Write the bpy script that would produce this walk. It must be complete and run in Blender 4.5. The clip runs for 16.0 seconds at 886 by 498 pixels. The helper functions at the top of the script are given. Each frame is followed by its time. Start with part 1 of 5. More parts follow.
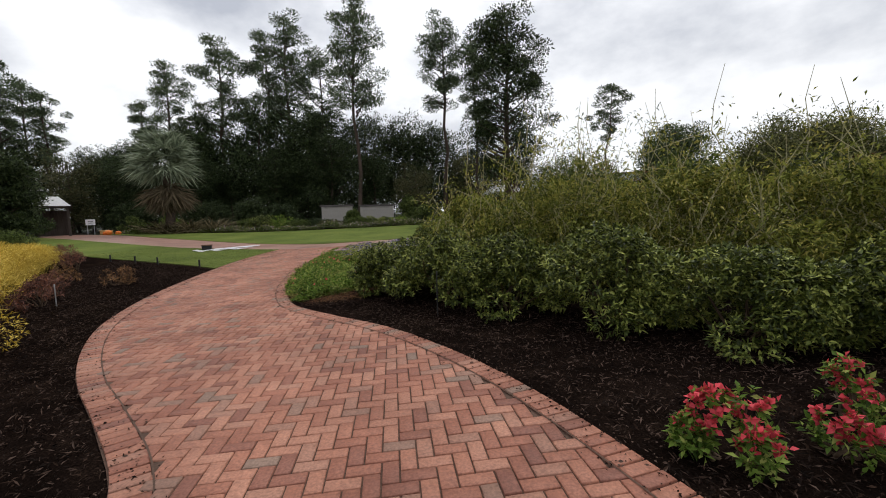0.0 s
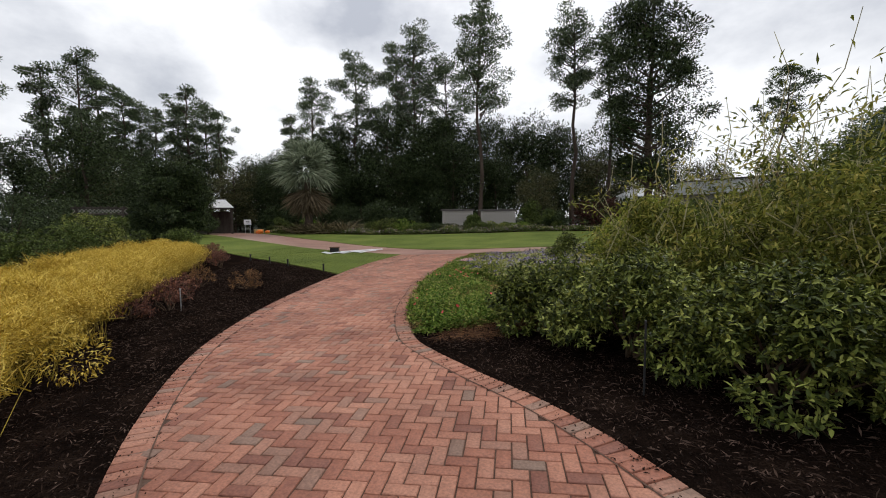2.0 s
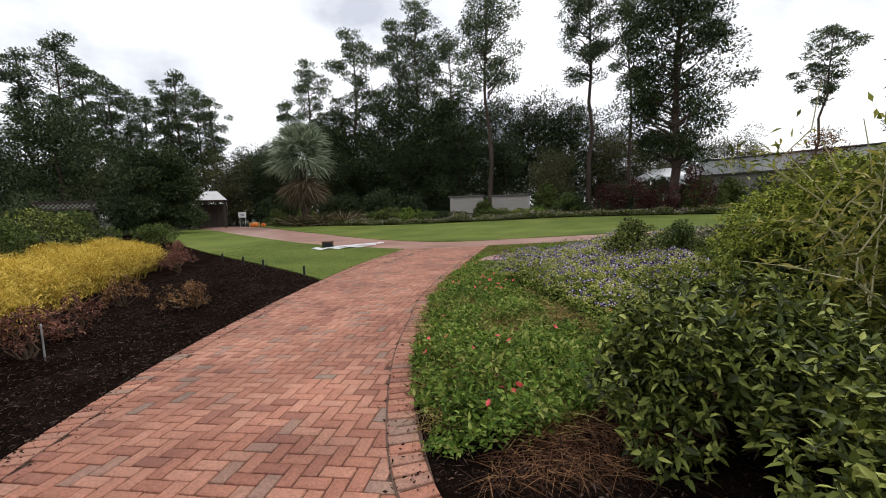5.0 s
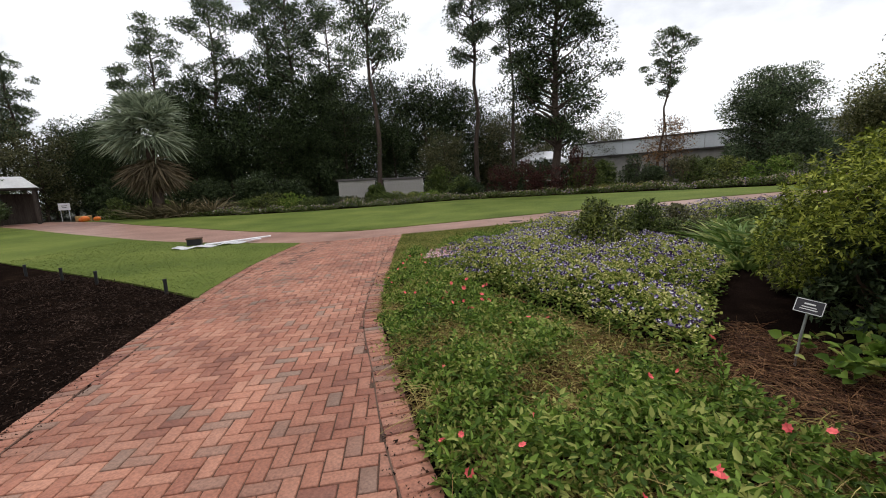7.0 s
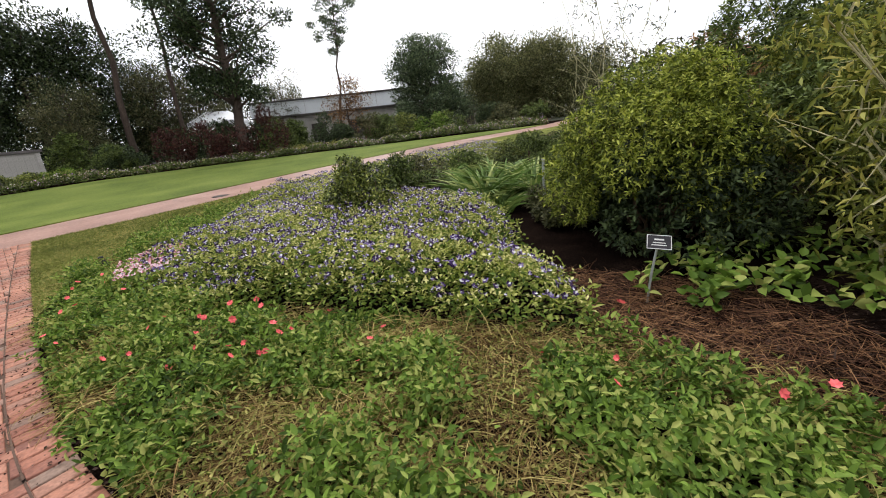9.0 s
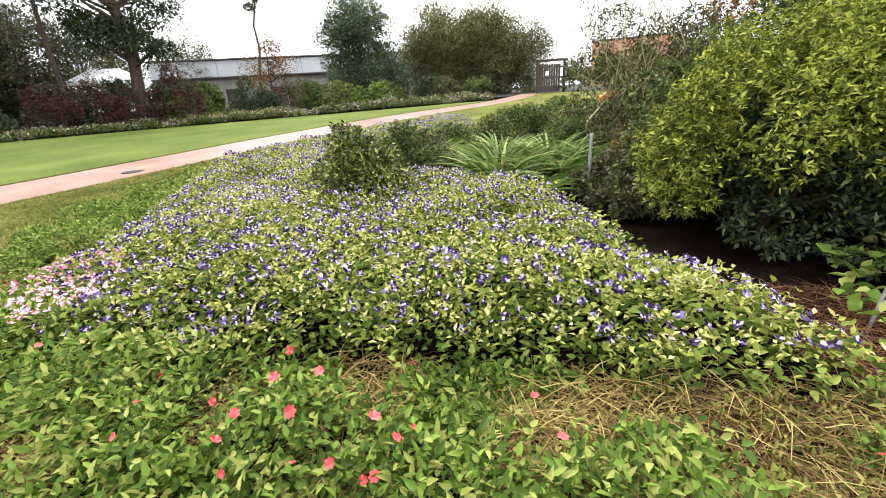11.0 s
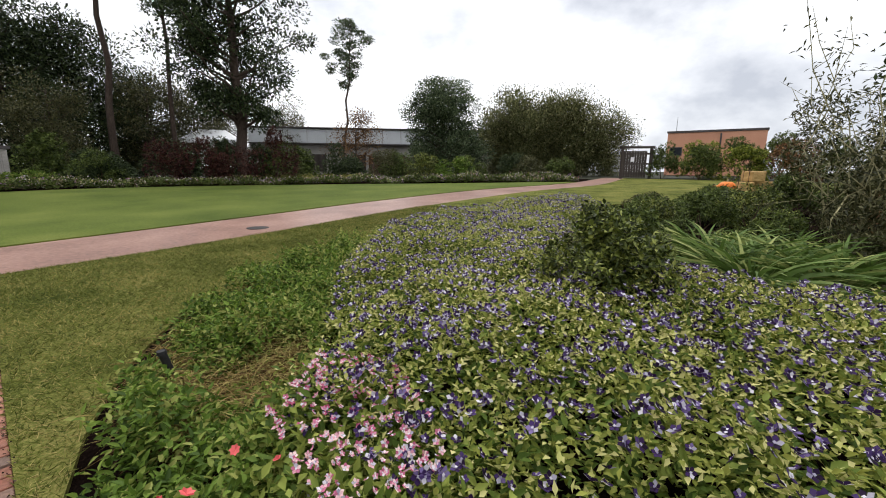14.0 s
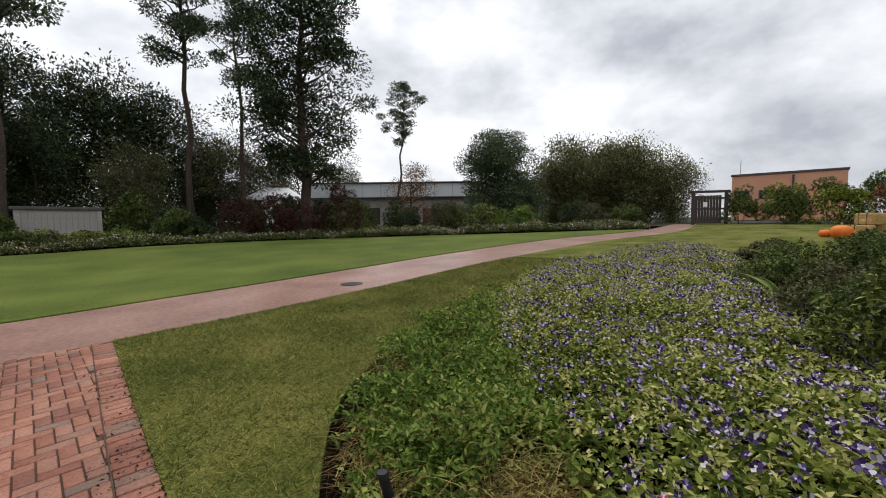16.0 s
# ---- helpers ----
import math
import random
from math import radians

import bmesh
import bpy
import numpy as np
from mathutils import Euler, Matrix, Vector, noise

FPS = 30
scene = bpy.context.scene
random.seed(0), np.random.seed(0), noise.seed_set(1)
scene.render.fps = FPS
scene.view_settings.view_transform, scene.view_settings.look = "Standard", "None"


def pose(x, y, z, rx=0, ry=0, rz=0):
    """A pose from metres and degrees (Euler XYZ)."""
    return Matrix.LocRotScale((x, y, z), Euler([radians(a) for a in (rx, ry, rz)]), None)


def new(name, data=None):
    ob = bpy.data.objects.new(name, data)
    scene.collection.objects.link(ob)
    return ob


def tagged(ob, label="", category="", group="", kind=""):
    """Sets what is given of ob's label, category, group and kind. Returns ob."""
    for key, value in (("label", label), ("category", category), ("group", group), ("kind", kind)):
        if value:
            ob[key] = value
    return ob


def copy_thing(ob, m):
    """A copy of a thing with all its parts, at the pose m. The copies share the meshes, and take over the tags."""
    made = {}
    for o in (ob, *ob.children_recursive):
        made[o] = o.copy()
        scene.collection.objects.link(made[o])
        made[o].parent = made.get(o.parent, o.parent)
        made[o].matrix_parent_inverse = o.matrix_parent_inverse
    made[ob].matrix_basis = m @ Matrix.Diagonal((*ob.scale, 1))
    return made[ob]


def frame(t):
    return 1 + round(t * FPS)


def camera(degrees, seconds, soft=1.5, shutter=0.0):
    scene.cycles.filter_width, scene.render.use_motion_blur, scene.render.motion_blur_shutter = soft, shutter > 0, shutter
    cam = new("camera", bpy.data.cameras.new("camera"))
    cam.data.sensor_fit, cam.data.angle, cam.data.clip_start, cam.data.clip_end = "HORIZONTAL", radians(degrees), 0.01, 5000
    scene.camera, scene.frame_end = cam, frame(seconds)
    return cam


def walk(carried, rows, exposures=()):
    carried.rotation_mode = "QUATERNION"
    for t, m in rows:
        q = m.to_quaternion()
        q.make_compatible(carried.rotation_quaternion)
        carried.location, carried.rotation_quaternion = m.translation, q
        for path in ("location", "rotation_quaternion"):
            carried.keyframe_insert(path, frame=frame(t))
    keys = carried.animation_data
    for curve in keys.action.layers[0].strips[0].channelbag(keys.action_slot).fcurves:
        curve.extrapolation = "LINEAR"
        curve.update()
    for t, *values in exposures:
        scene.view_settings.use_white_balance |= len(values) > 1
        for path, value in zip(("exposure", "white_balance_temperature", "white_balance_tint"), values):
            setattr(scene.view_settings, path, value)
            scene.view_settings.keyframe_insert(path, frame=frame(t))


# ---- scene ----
cam = camera(94.0, 16.0, soft=1.0)
PATH = [
    (0, -0.042, 0.000, 1.419, 84.83, 1.41, -0.00),
    (0.5, -0.256, 0.411, 1.406, 84.36, 0.62, 6.76),
    (1, -0.441, 0.890, 1.434, 83.91, -0.05, 14.22),
    (1.5, -0.648, 1.388, 1.426, 84.18, 0.60, 15.48),
    (2, -0.824, 1.955, 1.452, 85.77, 0.50, 15.94),
    (2.5, -1.059, 2.458, 1.428, 86.02, 2.49, 16.35),
    (3, -1.291, 2.940, 1.408, 85.90, 2.69, 16.56),
    (5.5, -2.123, 5.346, 1.378, 84.00, 1.45, 16.72),
    (6, -2.459, 5.842, 1.401, 84.23, 0.61, 16.25),
    (6.5, -2.820, 6.239, 1.408, 83.01, 1.31, 10.30),
    (7, -3.223, 6.633, 1.374, 81.37, 2.79, 0.40),
    (7.5, -3.475, 7.046, 1.368, 80.12, 3.0, -10.88),
    (8, -3.559, 7.426, 1.362, 77.89, 5.1, -24.01),
    (10.5, -3.604, 9.637, 1.311, 69.53, 3.2, -49.75),
    (11, -3.633, 10.008, 1.300, 69.22, 3.3, -51.09),
    (11.5, -3.637, 10.402, 1.294, 69.38, 3.4, -50.50),
    (12, -3.715, 10.740, 1.302, 70.43, 2.6, -48.75),
    (12.5, -3.874, 11.053, 1.323, 72.77, 0.9, -47.23),
    (13, -3.987, 11.391, 1.343, 75.85, -1.0, -45.50),
    (13.5, -4.020, 11.783, 1.345, 77.70, -0.7, -44.32),
    (14, -4.133, 12.169, 1.319, 79.12, -0.52, -43.86),
    (14.5, -4.270, 12.561, 1.301, 80.35, -0.59, -44.10),
    (15, -4.333, 12.967, 1.326, 81.81, -0.32, -43.40),
    (15.5, -4.449, 13.301, 1.329, 83.45, 0.08, -42.32),
    (16, -4.635, 13.621, 1.317, 86.06, 0.80, -38.36),
]
walk(cam, [(t, pose(x, y, z, rx, ry, rz)) for t, x, y, z, rx, ry, rz in PATH],
     exposures=[(0, 0.05), (3, 0.05), (5.5, 0.42), (7, 0.29), (8, 0.22), (9.2, 1.0), (10.5, 1.7), (12, 1.7), (12.6, 1.48),
                (13.3, 0.85), (14, 0.42), (14.5, 0.2), (15, 0.1), (16, 0.05)])

# ---- world and light: bright overcast sky ----
SUN_ELEV, SUN_AZ = radians(58), radians(-25)
world = bpy.data.worlds.new("overcast_sky")
scene.world = world
world.use_nodes = True
wn, wl = world.node_tree.nodes, world.node_tree.links
wn.clear()
w_out, w_bg = wn.new("ShaderNodeOutputWorld"), wn.new("ShaderNodeBackground")
sky = wn.new("ShaderNodeTexSky")
sky.sky_type, sky.sun_disc, sky.sun_elevation, sky.sun_rotation = "NISHITA", False, SUN_ELEV, SUN_AZ
w_co, w_map = wn.new("ShaderNodeTexCoord"), wn.new("ShaderNodeMapping")
w_map.inputs["Scale"].default_value = (1.5, 1.5, 2.6)
w_map.inputs["Location"].default_value = (0.4, 1.3, 0.2)
w_noise = wn.new("ShaderNodeTexNoise")
w_noise.inputs["Scale"].default_value, w_noise.inputs["Detail"].default_value = 1.5, 7.0
w_noise.inputs["Roughness"].default_value = 0.55
w_ramp = wn.new("ShaderNodeValToRGB")
w_ramp.color_ramp.elements[0].position, w_ramp.color_ramp.elements[0].color = 0.34, (3.4, 3.55, 3.95, 1)
w_ramp.color_ramp.elements[1].position, w_ramp.color_ramp.elements[1].color = 0.56, (7.3, 7.35, 7.5, 1)
w_mix = wn.new("ShaderNodeMix")
w_mix.data_type = "RGBA"
w_mix.inputs[0].default_value = 0.93
wl.new(w_co.outputs["Generated"], w_map.inputs["Vector"])
wl.new(w_map.outputs["Vector"], w_noise.inputs["Vector"])
wl.new(w_noise.outputs[0], w_ramp.inputs[0])
wl.new(sky.outputs[0], w_mix.inputs[6])
wl.new(w_ramp.outputs[0], w_mix.inputs[7])
# an overcast sky is brighter overhead than at the horizon
w_sep, w_grad = wn.new("ShaderNodeSeparateXYZ"), wn.new("ShaderNodeMapRange")
w_grad.inputs["From Min"].default_value, w_grad.inputs["From Max"].default_value = 0.25, 1.0
w_grad.inputs["To Min"].default_value, w_grad.inputs["To Max"].default_value = 1.0, 1.35
w_mul = wn.new("ShaderNodeVectorMath")
w_mul.operation = "SCALE"
wl.new(w_co.outputs["Generated"], w_sep.inputs[0])
wl.new(w_sep.outputs["Z"], w_grad.inputs["Value"])
wl.new(w_mix.outputs[2], w_mul.inputs[0])
wl.new(w_grad.outputs[0], w_mul.inputs["Scale"])
wl.new(w_mul.outputs[0], w_bg.inputs["Color"])
w_bg.inputs["Strength"].default_value = 0.14
wl.new(w_bg.outputs[0], w_out.inputs[0])

sun = new("sun", bpy.data.lights.new("sun", "SUN"))
sun.data.energy, sun.data.angle, sun.data.color = 1.3, radians(24), (1.0, 0.96, 0.9)
sun.matrix_world = pose(0, 0, 40, 90 - math.degrees(SUN_ELEV), 0, 155)

rng = np.random.default_rng(7)


# ---- ground ----
def smooth(a, b, x):
    u = min(max((x - a) / (b - a), 0.0), 1.0)
    return u * u * (3 - 2 * u)


def ground_z(x, y):
    """Height of the ground: it falls gently towards the yellow bed and rises behind the lawn."""
    z = min(max(0.03 * x, -0.21), 0.9)
    if x < -8:
        z += 0.24 * smooth(-8, -28, x)
    return z + 0.32 * smooth(26, 38, y) * math.exp(-((x + 5) / 10) ** 2)


def inside(poly, x, y):
    hit, n = False, len(poly)
    for i in range(n):
        (x0, y0), (x1, y1) = poly[i], poly[i - 1]
        if (y0 > y) != (y1 > y) and x < (x1 - x0) * (y - y0) / (y1 - y0) + x0:
            hit = not hit
    return hit


def inside_all(poly, x, y):
    hit = np.zeros(len(x), bool)
    for (x0, y0), (x1, y1) in zip(poly, [poly[-1], *poly[:-1]]):
        if y0 != y1:
            hit ^= ((y0 > y) != (y1 > y)) & (x < (x1 - x0) * (y - y0) / (y1 - y0) + x0)
    return hit


def scatter(poly, n):
    xs, ys = [p[0] for p in poly], [p[1] for p in poly]
    out = []
    while len(out) < n:
        x, y = rng.uniform(min(xs), max(xs), 4 * n), rng.uniform(min(ys), max(ys), 4 * n)
        k = inside_all(poly, x, y)
        out += list(zip(x[k].tolist(), y[k].tolist()))
    return out[:n]


def curve_through(points, step=0.25):
    """A smooth line through the points (Catmull-Rom), as a list of (x, y)."""
    p = [points[0], *points, points[-1]]
    out = []
    for i in range(1, len(p) - 2):
        a, b, c, d = (np.array(q, float) for q in p[i - 1:i + 3])
        n = max(2, int(np.linalg.norm(c - b) / step))
        for k in range(n):
            t = k / n
            out.append(tuple(0.5 * (2 * b + (c - a) * t + (2 * a - 5 * b + 4 * c - d) * t * t + (3 * b - a - 3 * c + d) * t ** 3)))
    out.append(tuple(float(v) for v in points[-1]))
    return out


# ---- materials ----
def material(name, rough=0.8, spec=0.3):
    m = bpy.data.materials.new(name)
    m.use_nodes = True
    n = m.node_tree.nodes
    b = n["Principled BSDF"]
    b.inputs["Roughness"].default_value = rough
    b.inputs["Specular IOR Level"].default_value = spec
    return m, n, m.node_tree.links, b


def ramp_node(n, stops):
    r = n.new("ShaderNodeValToRGB")
    e = r.color_ramp.elements
    while len(e) < len(stops):
        e.new(0.5)
    for k, (pos, col) in enumerate(stops):
        e[k].position, e[k].color = pos, (*col, 1)
    return r


def surface(name, stops, scale=3.0, fine=40.0, rough=0.85, bump=0.3, spec=0.25, depth=0.02, metal=0.0, stretch=(1, 1, 1)):
    """Colour from a broad and a fine noise, with relief."""
    m, n, l, b = material(name, rough, spec)
    b.inputs["Metallic"].default_value = metal
    co, mp = n.new("ShaderNodeTexCoord"), n.new("ShaderNodeMapping")
    mp.inputs["Scale"].default_value = stretch
    l.new(co.outputs["Object"], mp.inputs["Vector"])
    a, f = n.new("ShaderNodeTexNoise"), n.new("ShaderNodeTexNoise")
    a.inputs["Scale"].default_value, f.inputs["Scale"].default_value = scale, fine
    a.inputs["Detail"].default_value, f.inputs["Detail"].default_value = 5, 4
    mix = n.new("ShaderNodeMath")
    mix.operation = "MULTIPLY_ADD"
    mix.inputs[1].default_value = 0.5
    half = n.new("ShaderNodeMath")
    half.operation, half.inputs[1].default_value = "MULTIPLY", 0.5
    for q in (a, f):
        l.new(mp.outputs[0], q.inputs["Vector"])
    l.new(f.outputs[0], half.inputs[0])
    l.new(a.outputs[0], mix.inputs[0])
    l.new(half.outputs[0], mix.inputs[2])
    r = ramp_node(n, stops)
    l.new(mix.outputs[0], r.inputs[0])
    l.new(r.outputs[0], b.inputs["Base Color"])
    bp = n.new("ShaderNodeBump")
    bp.inputs["Strength"].default_value, bp.inputs["Distance"].default_value = bump, depth
    l.new(mix.outputs[0], bp.inputs["Height"])
    l.new(bp.outputs[0], b.inputs["Normal"])
    return m


def leaf_material(name, stops, rough=0.5, spec=0.16, translucent=0.25):
    """Leaves: each takes its own shade; thin, so that some light comes through."""
    m, n, l, b = material(name, rough, spec)
    geo, info = n.new("ShaderNodeNewGeometry"), n.new("ShaderNodeObjectInfo")
    add, fr = n.new("ShaderNodeMath"), n.new("ShaderNodeMath")
    add.operation, fr.operation = "ADD", "FRACT"
    noise_n, co = n.new("ShaderNodeTexNoise"), n.new("ShaderNodeTexCoord")
    noise_n.inputs["Scale"].default_value = 1.3
    l.new(co.outputs["Object"], noise_n.inputs["Vector"])
    sc = n.new("ShaderNodeMath")
    sc.operation, sc.inputs[1].default_value = "MULTIPLY", 0.12
    l.new(info.outputs["Random"], sc.inputs[0])
    l.new(geo.outputs["Random Per Island"], add.inputs[0])
    l.new(sc.outputs[0], add.inputs[1])
    avg = n.new("ShaderNodeMath")
    avg.operation, avg.inputs[1].default_value = "MULTIPLY_ADD", 0.55
    mul = n.new("ShaderNodeMath")
    mul.operation, mul.inputs[1].default_value = "MULTIPLY", 0.45
    l.new(noise_n.outputs[0], mul.inputs[0])
    l.new(add.outputs[0], avg.inputs[0])
    l.new(mul.outputs[0], avg.inputs[2])
    r = ramp_node(n, [(0.2 + 0.55 * q, tuple(v * (0.60 + 0.48 * q) for v in c)) for q, c in stops])
    l.new(avg.outputs[0], r.inputs[0])
    l.new(r.outputs[0], b.inputs["Base Color"])
    if translucent:
        tr, mx = n.new("ShaderNodeBsdfTranslucent"), n.new("ShaderNodeMixShader")
        mx.inputs[0].default_value = translucent
        l.new(r.outputs[0], tr.inputs[0])
        l.new(b.outputs[0], mx.inputs[1])
        l.new(tr.outputs[0], mx.inputs[2])
        l.new(mx.outputs[0], n["Material Output"].inputs[0])
    return m


def piece_material(name, stops, rough=0.8, bump=0.25, fine=60):
    """Bricks and boards: each piece takes its own shade, with grain and stains over it."""
    m, n, l, b = material(name, rough, 0.25)
    geo, info, co = n.new("ShaderNodeNewGeometry"), n.new("ShaderNodeObjectInfo"), n.new("ShaderNodeTexCoord")
    add, fr = n.new("ShaderNodeMath"), n.new("ShaderNodeMath")
    add.operation, fr.operation = "ADD", "FRACT"
    l.new(geo.outputs["Random Per Island"], add.inputs[0])
    l.new(info.outputs["Random"], add.inputs[1])
    l.new(add.outputs[0], fr.inputs[0])
    r = ramp_node(n, stops)
    l.new(fr.outputs[0], r.inputs[0])
    grain, stain = n.new("ShaderNodeTexNoise"), n.new("ShaderNodeTexNoise")
    grain.inputs["Scale"].default_value, stain.inputs["Scale"].default_value = fine, 1.1
    grain.inputs["Detail"].default_value, stain.inputs["Detail"].default_value = 5, 6
    for q in (grain, stain):
        l.new(geo.outputs["Position"], q.inputs["Vector"])
    s1 = ramp_node(n, [(0.3, (0.68, 0.66, 0.66)), (0.7, (1.18, 1.15, 1.12))])
    s2 = ramp_node(n, [(0.32, (0.72, 0.68, 0.68)), (0.66, (1.12, 1.12, 1.12))])
    l.new(grain.outputs[0], s1.inputs[0])
    l.new(stain.outputs[0], s2.inputs[0])
    last = r.outputs[0]
    for s in (s1, s2):
        mu = n.new("ShaderNodeMix")
        mu.data_type, mu.blend_type = "RGBA", "MULTIPLY"
        mu.inputs[0].default_value = 1.0
        l.new(last, mu.inputs[6])
        l.new(s.outputs[0], mu.inputs[7])
        last = mu.outputs[2]
    l.new(last, b.inputs["Base Color"])
    bp = n.new("ShaderNodeBump")
    bp.inputs["Strength"].default_value, bp.inputs["Distance"].default_value = bump, 0.006
    l.new(grain.outputs[0], bp.inputs["Height"])
    l.new(bp.outputs[0], b.inputs["Normal"])
    return m


M_MULCH = surface("mulch", [(0.3, (0.003, 0.0022, 0.0018)), (0.52, (0.0085, 0.0054, 0.0044)), (0.72, (0.028, 0.018, 0.013))], 2.5, 70, 1.0, 1.0, 0.0, 0.04)
M_CHIP = leaf_material("mulch_chip", [(0.0, (0.005, 0.0035, 0.003)), (0.5, (0.016, 0.010, 0.008)), (0.8, (0.034, 0.020, 0.014)), (1.0, (0.075, 0.050, 0.040))], 0.95, 0.05, 0)
M_STRAW = leaf_material("pine_straw", [(0.1, (0.04, 0.016, 0.010)), (0.6, (0.12, 0.052, 0.026)), (1.0, (0.26, 0.14, 0.065))], 0.8, 0.2, 0.1)
M_SOIL = surface("forest_floor", [(0.3, (0.012, 0.012, 0.008)), (0.6, (0.03, 0.033, 0.016)), (0.8, (0.05, 0.05, 0.025))], 0.3, 8, 0.95, 0.6)
M_LAWN = surface("mown_lawn", [(0.34, (0.045, 0.068, 0.011)), (0.5, (0.086, 0.114, 0.020)), (0.64, (0.140, 0.160, 0.036))], 0.35, 30, 0.9, 0.6, 0.1, 0.03)
M_ROUGH = surface("rough_grass", [(0.36, (0.045, 0.058, 0.012)), (0.5, (0.115, 0.125, 0.028)), (0.64, (0.21, 0.19, 0.06))], 0.9, 55, 0.95, 0.9, 0.05, 0.04)
M_BLADE = leaf_material("grass_blade", [(0.0, (0.045, 0.065, 0.010)), (0.5, (0.115, 0.140, 0.024)), (0.85, (0.19, 0.20, 0.045)), (1.0, (0.36, 0.29, 0.11))], 0.7, 0.1, 0.2)
M_BRICK = piece_material("red_brick", [(0.0, (0.20, 0.086, 0.062)), (0.12, (0.27, 0.112, 0.074)), (0.45, (0.33, 0.148, 0.098)), (0.76, (0.37, 0.182, 0.124)), (0.90, (0.28, 0.148, 0.106)), (1.0, (0.21, 0.145, 0.112))], 0.62)
M_JOINT = surface("joint_sand", [(0.3, (0.05, 0.030, 0.022)), (0.7, (0.12, 0.072, 0.052))], 2, 60, 0.95, 0.4)
M_PAVE = surface("worn_brick_paving", [(0.36, (0.15, 0.080, 0.062)), (0.5, (0.27, 0.145, 0.112)), (0.64, (0.36, 0.22, 0.175))], 0.7, 14, 0.40, 0.25, 0.4, 0.006)
M_BARK = surface("pine_bark", [(0.3, (0.035, 0.025, 0.02)), (0.7, (0.11, 0.08, 0.062))], 3, 18, 0.95, 0.8, 0.2, 0.04, 0, (1, 1, 0.25))
M_STEM = surface("pale_stem", [(0.3, (0.22, 0.20, 0.10)), (0.7, (0.46, 0.42, 0.24))], 5, 40, 0.8, 0.3)
M_TWIG = surface("brown_twig", [(0.3, (0.05, 0.032, 0.02)), (0.7, (0.13, 0.085, 0.055))], 5, 40, 0.85, 0.3)
M_PINE = leaf_material("pine_needles", [(0.0, (0.028, 0.046, 0.022)), (0.5, (0.062, 0.092, 0.042)), (1.0, (0.13, 0.165, 0.08))], 0.6, 0.25, 0.3)
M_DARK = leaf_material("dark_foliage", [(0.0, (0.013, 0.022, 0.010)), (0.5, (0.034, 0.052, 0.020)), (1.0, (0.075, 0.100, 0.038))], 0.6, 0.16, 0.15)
M_MID = leaf_material("mid_foliage", [(0.0, (0.028, 0.044, 0.010)), (0.5, (0.068, 0.098, 0.022)), (1.0, (0.14, 0.175, 0.045))], 0.6, 0.16, 0.2)
M_OLIVE = leaf_material("olive_foliage", [(0.0, (0.030, 0.034, 0.012)), (0.5, (0.070, 0.075, 0.028)), (1.0, (0.13, 0.125, 0.055))], 0.6, 0.2, 0.2)
M_WILLOW = leaf_material("willow_leaf", [(0.0, (0.050, 0.060, 0.022)), (0.5, (0.120, 0.135, 0.050)), (1.0, (0.23, 0.22, 0.10))], 0.6, 0.16, 0.3)
M_RUST = leaf_material("rusty_foliage", [(0.0, (0.07, 0.036, 0.018)), (0.5, (0.18, 0.090, 0.040)), (1.0, (0.30, 0.17, 0.07))], 0.7, 0.2, 0.2)
M_AZALEA = leaf_material("shrub_leaf", [(0.0, (0.016, 0.024, 0.005)), (0.45, (0.058, 0.080, 0.014)), (0.8, (0.15, 0.18, 0.034)), (1.0, (0.27, 0.29, 0.07))], 0.5, 0.2, 0.1)
M_TALL = leaf_material("tall_shrub_leaf", [(0.0, (0.045, 0.058, 0.010)), (0.45, (0.13, 0.15, 0.024)), (0.85, (0.25, 0.265, 0.05)), (1.0, (0.33, 0.29, 0.07))], 0.6, 0.16, 0.3)
M_LIME = leaf_material("lime_shrub_leaf", [(0.0, (0.04, 0.058, 0.008)), (0.45, (0.12, 0.155, 0.020)), (0.8, (0.24, 0.28, 0.036)), (1.0, (0.38, 0.40, 0.08))], 0.6, 0.16, 0.3)
M_COVER = leaf_material("groundcover_leaf", [(0.0, (0.04, 0.08, 0.010)), (0.5, (0.105, 0.18, 0.024)), (0.85, (0.19, 0.28, 0.045)), (1.0, (0.28, 0.30, 0.08))], 0.6, 0.16, 0.3)
M_COVER_Y = leaf_material("yellowing_leaf", [(0.0, (0.10, 0.12, 0.02)), (0.5, (0.19, 0.21, 0.04)), (1.0, (0.33, 0.29, 0.09))], 0.6, 0.2, 0.3)
M_TOR = leaf_material("bedding_leaf", [(0.0, (0.045, 0.085, 0.012)), (0.5, (0.115, 0.180, 0.028)), (1.0, (0.25, 0.29, 0.06))], 0.6, 0.14, 0.3)
M_YOUNG = leaf_material("young_bedding_leaf", [(0.0, (0.22, 0.26, 0.035)), (0.5, (0.40, 0.42, 0.09)), (1.0, (0.60, 0.56, 0.24))], 0.6, 0.14, 0.3)
M_VIOLET = leaf_material("violet_petal", [(0.0, (0.018, 0.007, 0.028)), (0.5, (0.042, 0.018, 0.080)), (0.85, (0.065, 0.036, 0.13)), (1.0, (0.20, 0.15, 0.32))], 0.6, 0.1, 0.2)
M_PALE = leaf_material("pale_petal", [(0.0, (0.42, 0.38, 0.55)), (1.0, (0.72, 0.69, 0.74))], 0.6, 0.1, 0.3)
M_PINK = leaf_material("pink_petal", [(0.0, (0.55, 0.05, 0.16)), (0.6, (0.72, 0.22, 0.36)), (1.0, (0.85, 0.62, 0.62))], 0.6, 0.2, 0.3)
